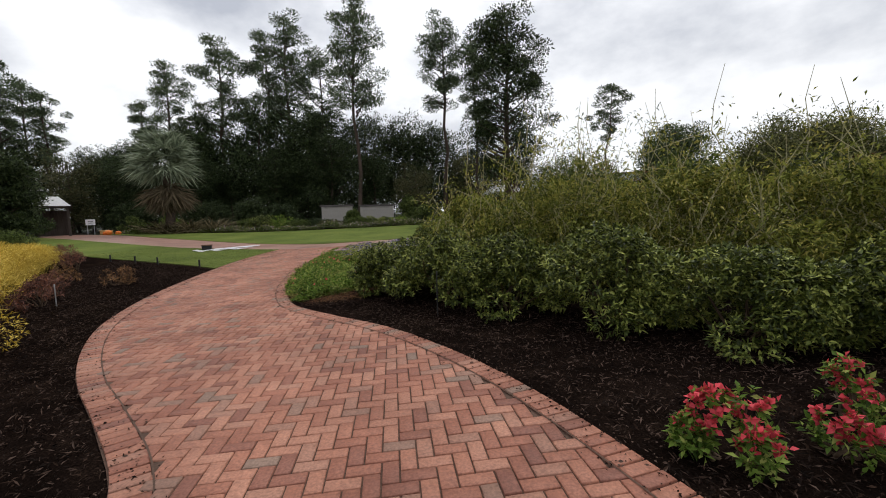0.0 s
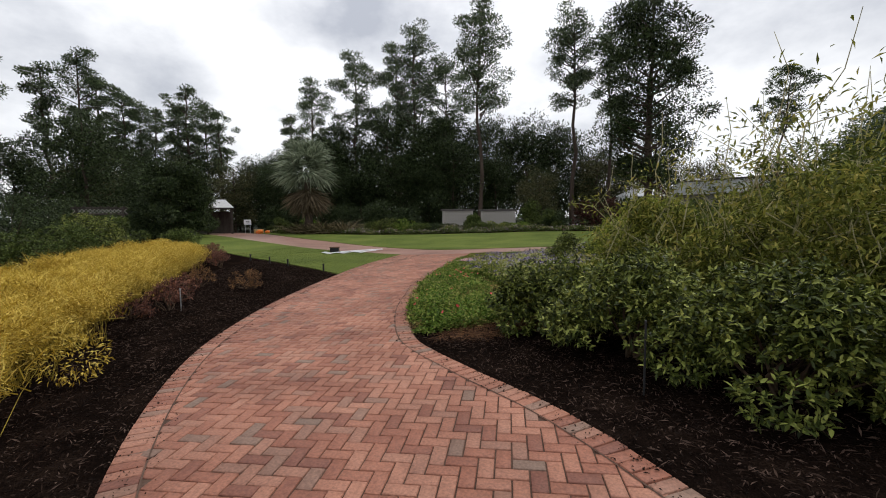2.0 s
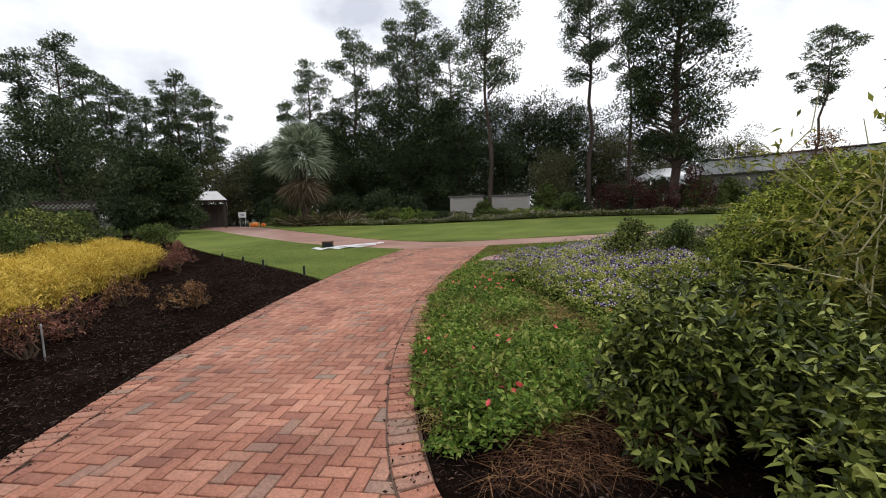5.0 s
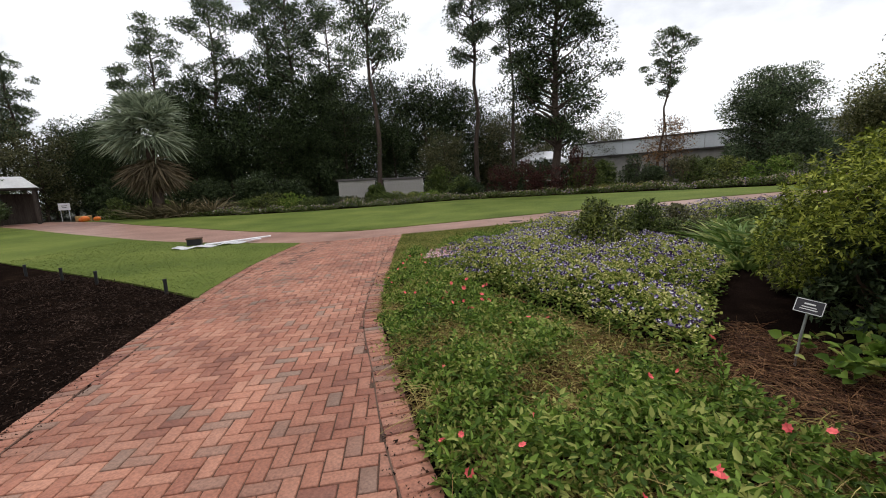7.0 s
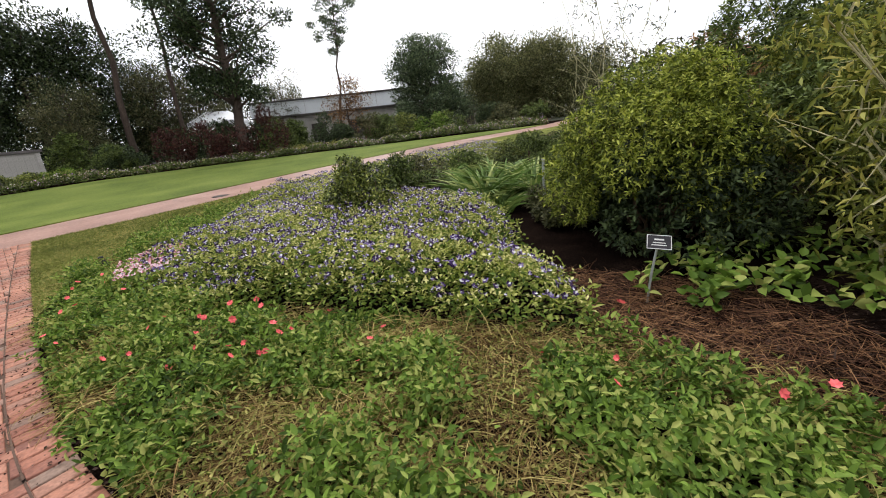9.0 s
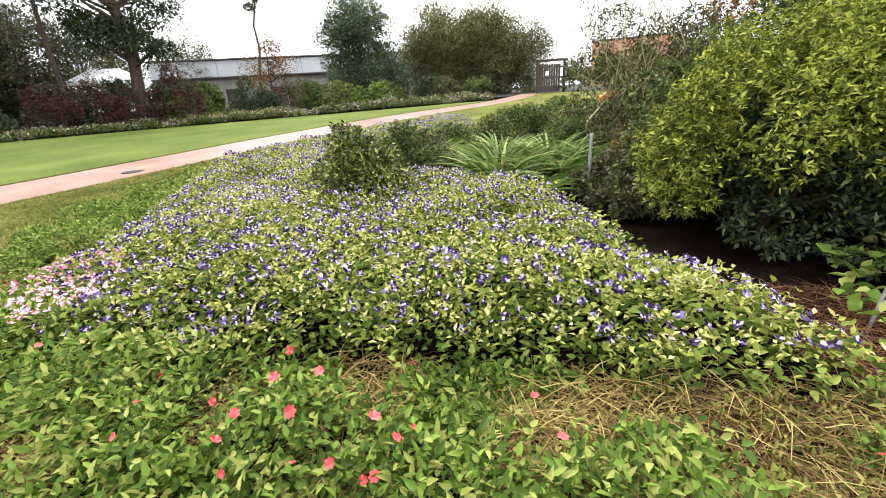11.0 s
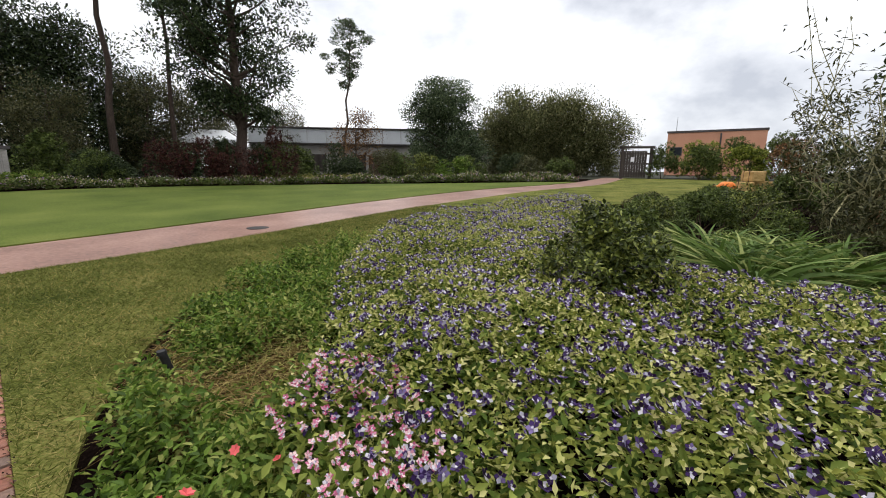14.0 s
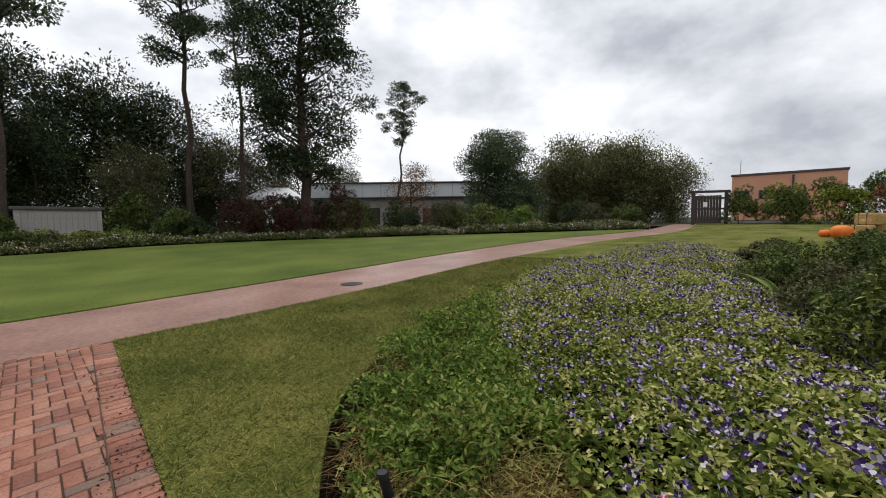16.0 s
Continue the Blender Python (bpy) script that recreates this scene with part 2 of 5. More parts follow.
M_CORAL = leaf_material("coral_petal", [(0.0, (0.72, 0.06, 0.07)), (1.0, (0.86, 0.16, 0.16))], 0.6, 0.2, 0.25)
M_RED = leaf_material("crimson_petal", [(0.0, (0.38, 0.02, 0.035)), (1.0, (0.66, 0.08, 0.10))], 0.6, 0.2, 0.2)
M_GOLD = leaf_material("golden_blade", [(0.0, (0.33, 0.21, 0.022)), (0.5, (0.58, 0.40, 0.05)), (1.0, (0.76, 0.60, 0.16))], 0.7, 0.1, 0.3)
M_GOLD_LOW = leaf_material("ochre_blade", [(0.0, (0.14, 0.105, 0.018)), (0.5, (0.30, 0.22, 0.035)), (1.0, (0.45, 0.34, 0.06))], 0.7, 0.2, 0.2)
M_MAROON = leaf_material("maroon_leaf", [(0.0, (0.045, 0.016, 0.014)), (0.5, (0.12, 0.045, 0.032)), (1.0, (0.24, 0.10, 0.06))], 0.6, 0.25, 0.2)
M_PURPLE = leaf_material("dark_red_leaf", [(0.0, (0.022, 0.010, 0.009)), (0.6, (0.06, 0.022, 0.018)), (1.0, (0.12, 0.05, 0.035))], 0.6, 0.16, 0.15)
M_STRAP = leaf_material("strap_leaf", [(0.0, (0.055, 0.10, 0.018)), (0.6, (0.13, 0.21, 0.045)), (1.0, (0.30, 0.33, 0.11))], 0.6, 0.16, 0.25)
M_PALM = leaf_material("palm_leaf", [(0.0, (0.10, 0.13, 0.08)), (0.6, (0.21, 0.25, 0.16)), (1.0, (0.32, 0.36, 0.25))], 0.6, 0.16, 0.2)
M_DEAD = leaf_material("dead_palm_leaf", [(0.0, (0.06, 0.045, 0.025)), (1.0, (0.17, 0.13, 0.08))], 0.8, 0.2, 0.1)
M_SWORD = leaf_material("sword_leaf", [(0.0, (0.05, 0.045, 0.022)), (0.6, (0.12, 0.10, 0.05)), (1.0, (0.20, 0.16, 0.09))], 0.6, 0.16, 0.15)
M_FLOWERMIX = leaf_material("mixed_petals", [(0.0, (0.35, 0.12, 0.14)), (0.3, (0.55, 0.42, 0.40)), (0.55, (0.50, 0.42, 0.12)), (0.8, (0.62, 0.58, 0.56)), (1.0, (0.30, 0.16, 0.35))], 0.7, 0.2, 0.2)
M_WOOD = surface("weathered_wood", [(0.3, (0.03, 0.024, 0.02)), (0.7, (0.09, 0.075, 0.065))], 3, 30, 0.9, 0.5, 0.2, 0.01, 0, (1, 1, 0.12))
M_WOODBROWN = surface("brown_fence_wood", [(0.3, (0.07, 0.04, 0.028)), (0.7, (0.16, 0.095, 0.065))], 3, 30, 0.9, 0.5, 0.2, 0.01, 0, (1, 1, 0.12))
M_GREYWALL = surface("weathered_pale_panel", [(0.3, (0.20, 0.185, 0.17)), (0.7, (0.40, 0.375, 0.35))], 1.2, 22, 0.85, 0.3)
M_CAP = surface("dark_capping", [(0.3, (0.05, 0.045, 0.045)), (0.7, (0.12, 0.105, 0.10))], 2, 30, 0.7, 0.2)
M_SIDING = surface("pale_metal_siding", [(0.3, (0.52, 0.54, 0.55)), (0.7, (0.68, 0.70, 0.72))], 0.5, 12, 0.5, 0.1, 0.4)
M_ORANGE = surface("orange_stucco", [(0.3, (0.52, 0.25, 0.16)), (0.7, (0.65, 0.34, 0.22))], 0.6, 15, 0.9, 0.2)
M_WHITE = surface("white_plastic", [(0.3, (0.68, 0.68, 0.70)), (0.7, (0.84, 0.84, 0.86))], 4, 40, 0.5, 0.1)
M_TENT = surface("white_canvas", [(0.3, (0.75, 0.76, 0.78)), (0.7, (0.86, 0.87, 0.88))], 0.7, 9, 0.6, 0.1)
M_ROOF = surface("pale_sheet_roof", [(0.3, (0.42, 0.42, 0.42)), (0.7, (0.60, 0.60, 0.60))], 0.8, 10, 0.5, 0.15)
M_BLACK = surface("black_plastic", [(0.3, (0.008, 0.008, 0.009)), (0.7, (0.028, 0.028, 0.03))], 4, 40, 0.55, 0.1)
M_METAL = surface("galvanised_metal", [(0.3, (0.30, 0.31, 0.32)), (0.7, (0.50, 0.51, 0.52))], 6, 60, 0.45, 0.1, 0.5, 0.002, 0.6)
M_PLATE = surface("label_plate", [(0.3, (0.015, 0.014, 0.016)), (0.7, (0.045, 0.04, 0.045))], 8, 60, 0.5, 0.05)
M_INK = surface("pale_lettering", [(0.3, (0.55, 0.53, 0.52)), (0.7, (0.72, 0.70, 0.68))], 8, 60, 0.6, 0.05)
M_PUMPKIN = surface("pumpkin_skin", [(0.3, (0.62, 0.13, 0.02)), (0.7, (0.82, 0.24, 0.04))], 4, 30, 0.5, 0.1)
M_HAY = surface("straw_bale", [(0.3, (0.28, 0.17, 0.06)), (0.7, (0.55, 0.38, 0.17))], 6, 50, 0.95, 0.9, 0.2, 0.03)
M_GLASS = surface("dark_window", [(0.3, (0.01, 0.012, 0.015)), (0.7, (0.03, 0.034, 0.04))], 1, 9, 0.12, 0.02, 0.5)


# ---- mesh tools ----
def mesh_np(name, verts, tris, mat, mats=None, index=None):
    me = bpy.data.meshes.new(name)
    v, f = np.asarray(verts, np.float32), np.asarray(tris, np.int32)
    k = f.shape[1]
    me.vertices.add(len(v))
    me.vertices.foreach_set("co", v.ravel())
    me.loops.add(f.size)
    me.loops.foreach_set("vertex_index", f.ravel())
    me.polygons.add(len(f))
    me.polygons.foreach_set("loop_start", np.arange(0, f.size, k, dtype=np.int32))
    for q in mats or [mat]:
        me.materials.append(q)
    if index is not None:
        me.polygons.foreach_set("material_index", np.asarray(index, np.int32))
    me.update(calc_edges=True)
    return me


def part(name, geometry, mat, parent=None, label="", m=None):
    """Links a bmesh or a mesh as one object under a thing or a part."""
    if isinstance(geometry, bmesh.types.BMesh):
        me = bpy.data.meshes.new(name)
        geometry.to_mesh(me)
        geometry.free()
        me.materials.append(mat)
    else:
        me = geometry
    ob = new(name, me)
    if parent is not None:
        ob.parent = parent
    if m is not None:
        ob.matrix_basis = m
    return tagged(ob, label)


def empty(name, x, y, label, category, group="", kind="", z=None, turn=0):
    ob = new(name)
    ob.empty_display_size = 0.1
    ob.matrix_basis = pose(x, y, ground_z(x, y) if z is None else z, 0, 0, turn)
    return tagged(ob, label, category, group, kind)


def box(bm, sx, sy, sz, m=None, bevel=0.0):
    got = bmesh.ops.create_cube(bm, size=1.0, matrix=(m or Matrix()) @ Matrix.Diagonal((sx, sy, sz, 1)))
    if bevel:
        edges = {e for v in got["verts"] for e in v.link_edges}
        bmesh.ops.bevel(bm, geom=list(edges), offset=bevel, segments=2, profile=0.5, affect="EDGES")
    return bm


def tube(path, radii, sides=7):
    """Tapered round limb along points, as verts and quads."""
    path = [Vector(p) for p in path]
    v, f = [], []
    for i, p in enumerate(path):
        d = (path[min(i + 1, len(path) - 1)] - path[max(i - 1, 0)])
        d = d.normalized() if d.length > 1e-6 else Vector((0, 0, 1))
        a = d.orthogonal().normalized()
        b = d.cross(a)
        for k in range(sides):
            w = 2 * math.pi * k / sides
            v.append(p + (a * math.cos(w) + b * math.sin(w)) * radii[i])
    for i in range(len(path) - 1):
        for k in range(sides):
            q = i * sides
            f.append((q + k, q + (k + 1) % sides, q + sides + (k + 1) % sides, q + sides + k))
    return [tuple(q) for q in v], f


def tubes_mesh(name, limbs, mat, sides=6):
    V, F = [], []
    for path, radii in limbs:
        v, f = tube(path, radii, sides)
        o = len(V)
        V += v
        F += [tuple(i + o for i in q) for q in f]
    return mesh_np(name, V, F, mat)


def unit(a):
    return a / np.maximum(np.linalg.norm(a, axis=1, keepdims=True), 1e-6)


def leaf_arrays(P, D, length, width, fold=0.18, droop=0.0, fine=False):
    """One folded leaf at each P, growing along D: four corners far off, six where it is seen near."""
    n = len(P)
    P, D = np.asarray(P, float), unit(np.asarray(D, float))
    L = np.asarray(length, float) * np.ones(n)
    W = np.asarray(width, float) * np.ones(n)
    side = unit(np.cross(D, rng.normal(size=(n, 3)) * 0.5 + np.array([0, 0, 1.0])))
    up = np.cross(side, D)
    tip = P + D * L[:, None] - up * (L * droop)[:, None]
    ring = []
    for u, w in (((0.30, 0.46), (0.66, 0.36)) if fine else ((0.45, 0.5),)):
        mid = P + D * (L * u)[:, None] - up * (L * droop * u * u)[:, None] + up * (W * fold)[:, None]
        ring.append((mid + side * (W * w)[:, None], mid - side * (W * w)[:, None]))
    V = np.stack([P, *[q[0] for q in ring], tip, *[q[1] for q in reversed(ring)]], 1)
    k = V.shape[1]
    o = np.arange(n)[:, None] * k
    F = np.concatenate([o + np.array([[0, a, a + 1]]) for a in range(1, k - 1)], 1).reshape(-1, 3)
    return V.reshape(-1, 3), F


def whorl(axis, per, low=0.15, high=1.0):
    """Leaves set spirally round each axis: their directions, and their places along it from 0 to 1."""
    n, k = len(axis), np.arange(per)
    axis = unit(np.asarray(axis, float))
    a = unit(np.cross(axis, rng.normal(size=(n, 3))))
    b = np.cross(axis, a)
    w = k[None] * 2.4 + rng.random((n, 1)) * 6.283 + rng.normal(size=(n, per)) * 0.25
    e = (low + (high - low) * k / max(per - 1, 1))[None] + rng.normal(size=(n, per)) * 0.15
    D = np.cos(w)[..., None] * a[:, None] + np.sin(w)[..., None] * b[:, None] + e[..., None] * axis[:, None]
    S = axis[:, None] * ((k + 0.5) / per)[None, :, None]
    return D.reshape(-1, 3), S.reshape(-1, 3)


def leaves(name, P, D, length, width, mat, **kw):
    return mesh_np(name, *leaf_arrays(P, D, length, width, **kw), mat)


def blades_mesh(name, P, D, length, width, mat, droop=0.3, seg=3):
    """Grass-like blades: tapering ribbons that bow over."""
    n = len(P)
    P, D = np.asarray(P, float), unit(np.asarray(D, float))
    L, W = np.asarray(length, float) * np.ones(n), np.asarray(width, float) * np.ones(n)
    dr = np.asarray(droop, float) * np.ones(n)
    side = unit(np.cross(D, rng.normal(size=(n, 3))))
    out = unit(D * np.array([1, 1, 0]) + rng.normal(size=(n, 3)) * 0.05 * np.array([1, 1, 0]))
    rows = []
    for s in range(seg + 1):
        t = s / seg
        c = P + D * (L * t)[:, None] + out * (L * dr * t * t * 0.6)[:, None] - np.array([0, 0, 1.0]) * (L * dr * t * t * 0.7)[:, None]
        w = W * (1 - 0.92 * t ** 1.5) / 2
        rows += [c - side * w[:, None], c + side * w[:, None]]
    V = np.stack(rows, 1).reshape(-1, 3)
    k = 2 * (seg + 1)
    o = np.arange(n)[:, None] * k
    F = np.concatenate([o + np.array([[2 * s, 2 * s + 1, 2 * s + 3, 2 * s + 2]]) for s in range(seg)], 1).reshape(-1, 4)
    return mesh_np(name, V, F, mat)


def blob(n, centre, radii, shell=0.55):
    """Random points in the outer shell of an ellipsoid, with outward directions."""
    d = unit(rng.normal(size=(n, 3)))
    r = (shell + (1 - shell) * rng.random(n)) ** 0.6
    return np.asarray(centre) + d * r[:, None] * np.asarray(radii), d


def ruffle(n, k=0.7, up=0.25):
    return rng.normal(size=(n, 3)) * k + np.array([0, 0, up])


# ---- plan ----
LEFT_EDGE = curve_through([(-1.35, -4), (-1.15, -1.5), (-1.2, 0.6), (-1.75, 1.9), (-2.55, 2.8), (-3.8, 4.05), (-5.0, 5.7), (-5.75, 7.3), (-6.4, 9.2),
                           (-7.2, 12.5), (-7.75, 16.0), (-7.95, 19.75)])
RIGHT_EDGE = curve_through([(1.6, -4), (1.75, -1.5), (1.5, 0.6), (1.16, 1.8), (0.74, 2.87), (0.2, 3.85), (-0.6, 4.93), (-1.5, 5.75), (-2.35, 6.5), (-2.82, 7.3),
                            (-3.3, 8.4), (-3.65, 9.7), (-4.05, 11.3), (-4.27, 13.2), (-4.52, 16.5), (-4.74, 20.2)])
CROSS_NEAR_R = curve_through([(-4.74, 20.2), (-1.2, 20.8), (4.4, 22.2), (11.85, 23.2), (18.6, 23.0), (27, 25.2)], 0.6)
CROSS_FAR = curve_through([(-36, 40.5), (-29, 36.6), (-22, 31.2), (-16.4, 27.6), (-11.5, 24.4), (-7.3, 22.8), (-3.8, 23.2), (0.4, 24.05), (4.7, 25.0), (11.6, 25.8), (19, 25.2), (27, 26.8)], 0.6)
CROSS_NEAR_L = curve_through([(-38, 37.5), (-30.5, 32.5), (-23.5, 27.6), (-17.5, 23.9), (-13.2, 21.5), (-7.95, 19.75)], 0.6)
LAWN_FAR = curve_through([(-31, 39.3), (-25, 38.4), (-19, 37.2), (-11, 38.0), (-3, 38.8), (4.7, 38.2), (10, 35.6), (14.2, 31.6), (19, 27.0), (20.3, 25.3)], 0.6)
BED_BACK = curve_through([(-31, 42.5), (-19, 41.2), (-11, 42.2), (-3, 43.0), (6.5, 42.2), (13, 38.8), (18, 34.2), (23, 29.0), (24.5, 27.0)], 0.6)
MULCH_EDGE_L = curve_through([(-7.25, 13.0), (-9.2, 14.3), (-11.7, 15.7), (-14.5, 17.2), (-18, 19.2), (-24, 23.0), (-33, 30.5)], 0.5)
GRASS_EDGE_R = curve_through([(-4.32, 14.0), (-3.95, 15.5), (-2.95, 17.0), (-0.85, 18.05), (2.7, 19.2), (6.5, 19.3), (9.3, 17.6), (11.2, 15.6), (14.5, 13.2), (19, 12.0), (26, 11.0)], 0.4)


def sheet(name, poly, mat, lift, label, category, grid=0.0):
    """A flat piece of ground within an outline, draped over the slope."""
    bm = bmesh.new()
    vs = [bm.verts.new((x, y, ground_z(x, y) + lift)) for x, y in poly]
    es = [bm.edges.new((vs[i], vs[(i + 1) % len(vs)])) for i in range(len(vs))]
    bmesh.ops.triangle_fill(bm, edges=es, use_beauty=True)
    bmesh.ops.recalc_face_normals(bm, faces=bm.faces)
    for f in bm.faces:
        if f.normal.z < 0:
            f.normal_flip()
    low = bmesh.ops.extrude_edge_only(bm, edges=[e for e in bm.edges if e.is_boundary])
    for v in [g for g in low["geom"] if isinstance(g, bmesh.types.BMVert)]:
        v.co.z -= 0.06
    for _ in range(3):
        long_edges = [e for e in bm.edges if e.calc_length() > 2.2]
        if not long_edges:
            break
        bmesh.ops.subdivide_edges(bm, edges=long_edges, cuts=1)
    for v in bm.verts:
        if len(v.link_faces) and not any(e.is_boundary for e in v.link_edges):
            z = ground_z(v.co.x, v.co.y) + lift
            if v.co.z > z - 0.3:
                v.co.z = z if v.co.z > z - 0.03 else v.co.z
    return tagged(part(name, bm, mat, None, label), "", category, "", "structure")


def gridded(name, poly, mat, lift, label, category, cell=0.3):
    """A bed of fine even squares within an outline; paths and lawns lie over its ragged margin."""
    xs, ys = np.array([p[0] for p in poly]), np.array([p[1] for p in poly])
    ux, uy = np.arange(xs.min() - cell, xs.max() + cell, cell), np.arange(ys.min() - cell, ys.max() + cell, cell)
    X, Y = np.meshgrid(ux, uy)
    Z = np.array([ground_z(x, y) + lift + 0.012 * noise.noise((x * 1.7, y * 1.7, 0)) for x, y in zip(X.ravel(), Y.ravel())])
    V = np.stack([X.ravel(), Y.ravel(), Z], 1)
    w = len(ux)
    j, i = np.meshgrid(np.arange(len(uy) - 1), np.arange(w - 1), indexing="ij")
    q = (j * w + i).ravel()
    cx, cy = X.ravel()[q] + cell / 2, Y.ravel()[q] + cell / 2
    keep = inside_all(poly, cx, cy)
    for s in (-0.35, 0.35):
        keep |= inside_all(poly, cx + s, cy) | inside_all(poly, cx, cy + s)
    q = q[keep]
    me = mesh_np(name, V, np.stack([q, q + 1, q + w + 1, q + w], 1), mat)
    bm = bmesh.new()
    bm.from_mesh(me)
    bmesh.ops.delete(bm, geom=[v for v in bm.verts if not v.link_faces], context="VERTS")
    for f in bm.faces:
        f.smooth = True
    return tagged(part(name, bm, mat, None, label), "", category, "", "structure")


# one ground sheet to the horizon: fine near by, coarse far out
gx = np.concatenate([np.linspace(-900, -60, 10), np.arange(-55, 56, 1.5), np.linspace(60, 900, 10)])
gy = np.concatenate([np.linspace(-700, -25, 8), np.arange(-20, 66, 1.5), np.linspace(70, 900, 10)])
GV = [(x, y, ground_z(x, y) - 0.03) for y in gy for x in gx]
nx = len(gx)
GF = [(j * nx + i, j * nx + i + 1, (j + 1) * nx + i + 1, (j + 1) * nx + i) for j in range(len(gy) - 1) for i in range(nx - 1)]
tagged(new("ground", mesh_np("ground", GV, GF, M_SOIL)), "dark leaf-littered garden ground under the trees and beds", "ground", "", "structure")

mulch_left = [*[p for p in LEFT_EDGE if p[1] <= 13.0], *MULCH_EDGE_L, (-34, 20), (-30, -4)]
gridded("mulch_bed", mulch_left, M_MULCH, -0.014, "dark shredded bark mulch beside the brick path", "mulch bed")
mulch_right = [*[p for p in RIGHT_EDGE if p[1] <= 14.0], *GRASS_EDGE_R, (27, 6), (24, -4)]
gridded("mulch_bed", mulch_right, M_MULCH, -0.014, "dark bark mulch under the shrubs and flowers", "mulch bed")
lawn_left_poly = [*[p for p in reversed(LEFT_EDGE) if p[1] > 13.0], *MULCH_EDGE_L, *CROSS_NEAR_L[1:-1]]
sheet("lawn", lawn_left_poly, M_LAWN, 0.015, "small wedge of short green lawn between the paths", "lawn")
grass_right_poly = [*[p for p in reversed(RIGHT_EDGE) if p[1] > 14.0], *GRASS_EDGE_R, *reversed(CROSS_NEAR_R[1:])]
sheet("lawn", grass_right_poly, M_ROUGH, 0.015, "olive green grass strip beside the flower bed", "lawn")
main_lawn_poly = [p for p in CROSS_FAR if -31 < p[0] < 20] + list(reversed(LAWN_FAR))
sheet("lawn", main_lawn_poly, M_LAWN, 0.03, "wide short-mown oval green lawn", "lawn")
border_bed_poly = [*LAWN_FAR, *reversed(BED_BACK)]
gridded("mulch_bed", border_bed_poly, M_MULCH, 0.0, "dark mulched border bed round the lawn", "mulch bed")
path_poly = [*LEFT_EDGE, *reversed(RIGHT_EDGE)]
cross_poly = [*CROSS_NEAR_L, *CROSS_NEAR_R, *reversed(CROSS_FAR)]
cross_path = sheet("cross_path", cross_poly, M_PAVE, 0.006, "pinkish worn brick path crossing in front of the lawn", "path")
brick_path = sheet("brick_path", path_poly, M_JOINT, 0.0, "curving red brick path laid in herringbone with a soldier border", "path")

# ---- pines and other trees ----
def wobble_path(a, b, n, amount):
    a, b = Vector(a), Vector(b)
    pts = []
    for i in range(n + 1):
        t = i / n
        w = amount * math.sin(math.pi * t)
        pts.append(a.lerp(b, t) + Vector((rng.normal() * w, rng.normal() * w, rng.normal() * w * 0.3)))
    return pts


def tree(name, x, y, height, spread, crown_from, mat, label, category, clumps=26, per=150, leaf=0.32, lean=(0, 0), trunk=0.22, flat=0.55, low=0.08, group="", narrow=0.27, shape="pine", z=None, seed=0):
    """A tapered trunk with limbs, and a crown of leafy clumps at their ends."""
    global rng
    rng = np.random.default_rng(seed + 100)
    height *= 1.08
    th = empty(name, x, y, label, category, group, z=z)
    top = Vector((lean[0] * height, lean[1] * height, height))
    spine = wobble_path((0, 0, -0.25), top, 8, 0.02 * height ** 0.7)
    limbs = [(spine, [trunk * (1 - 0.82 * i / 8) * (1.25 if i == 0 else 1) for i in range(9)])]
    P, D = [], []
    for k in range(clumps):
        u = (k + rng.random()) / clumps
        t = crown_from + (1 - crown_from) * u
        base = top * t
        if shape == "pine":
            reach = spread * (0.35 + 0.75 * rng.random()) * (1.0 - 0.55 * abs(u - 0.45) / 0.55) * (0.55 if u > 0.85 else 1)
        elif shape == "round":
            reach = spread * math.sqrt(max(0.05, 1 - (2 * u - 0.85) ** 2 * 0.8)) * (0.5 + 0.5 * rng.random())
        else:
            reach = spread * math.sqrt(max(0.0, 1.02 - u ** 1.7)) * (0.75 if u < 0.08 else 1) * 0.98 * (0.72 + 0.28 * rng.random())
        w = rng.random() * 6.283
        end = base + Vector((math.cos(w) * reach, math.sin(w) * reach, reach * (0.15 + 0.25 * rng.random())))
        limbs.append((wobble_path(base - Vector((0, 0, reach * 0.25)), end, 4, 0.05 * reach), [trunk * 0.30 * (1 - u * 0.6) * (1 - 0.85 * i / 4) + 0.012 for i in range(5)]))
        for s in range(2 if reach > spread * 0.45 else 1):
            c = base.lerp(end, 1.0 - 0.42 * s) + Vector(rng.normal(size=3) * 0.12 * spread)
            r = spread * narrow * (0.7 + 0.6 * rng.random())
            p, d = blob(per, tuple(c), (r, r, r * flat), low)
            keep = rng.random(len(p)) < 0.94
            P.append(p[keep])
            D.append((d + ruffle(len(d), 0.5, 0.15))[keep])
    part("trunk", tubes_mesh("trunk", limbs, M_BARK), M_BARK, th)
    P, D = np.concatenate(P), np.concatenate(D)
    part("crown", leaves("crown", P, D, leaf * 0.85 * (0.6 + 0.8 * rng.random(len(P))), leaf * 0.85 * (0.36 + 0.3 * rng.random(len(P))), mat), mat, th)
    return th


def stand(masters, spots, group):
    for i, (x, y, s, turn) in enumerate(spots):
        src = masters[i % len(masters)]
        ob = copy_thing(src, pose(x, y, ground_z(x, y) - 0.05, 0, 0, turn))
        ob.scale = (s * 1.0, s * 1.0, s)
        tagged(ob, "", "", group)


PINE = "tall slender pine with a bare trunk and open tufted crown"
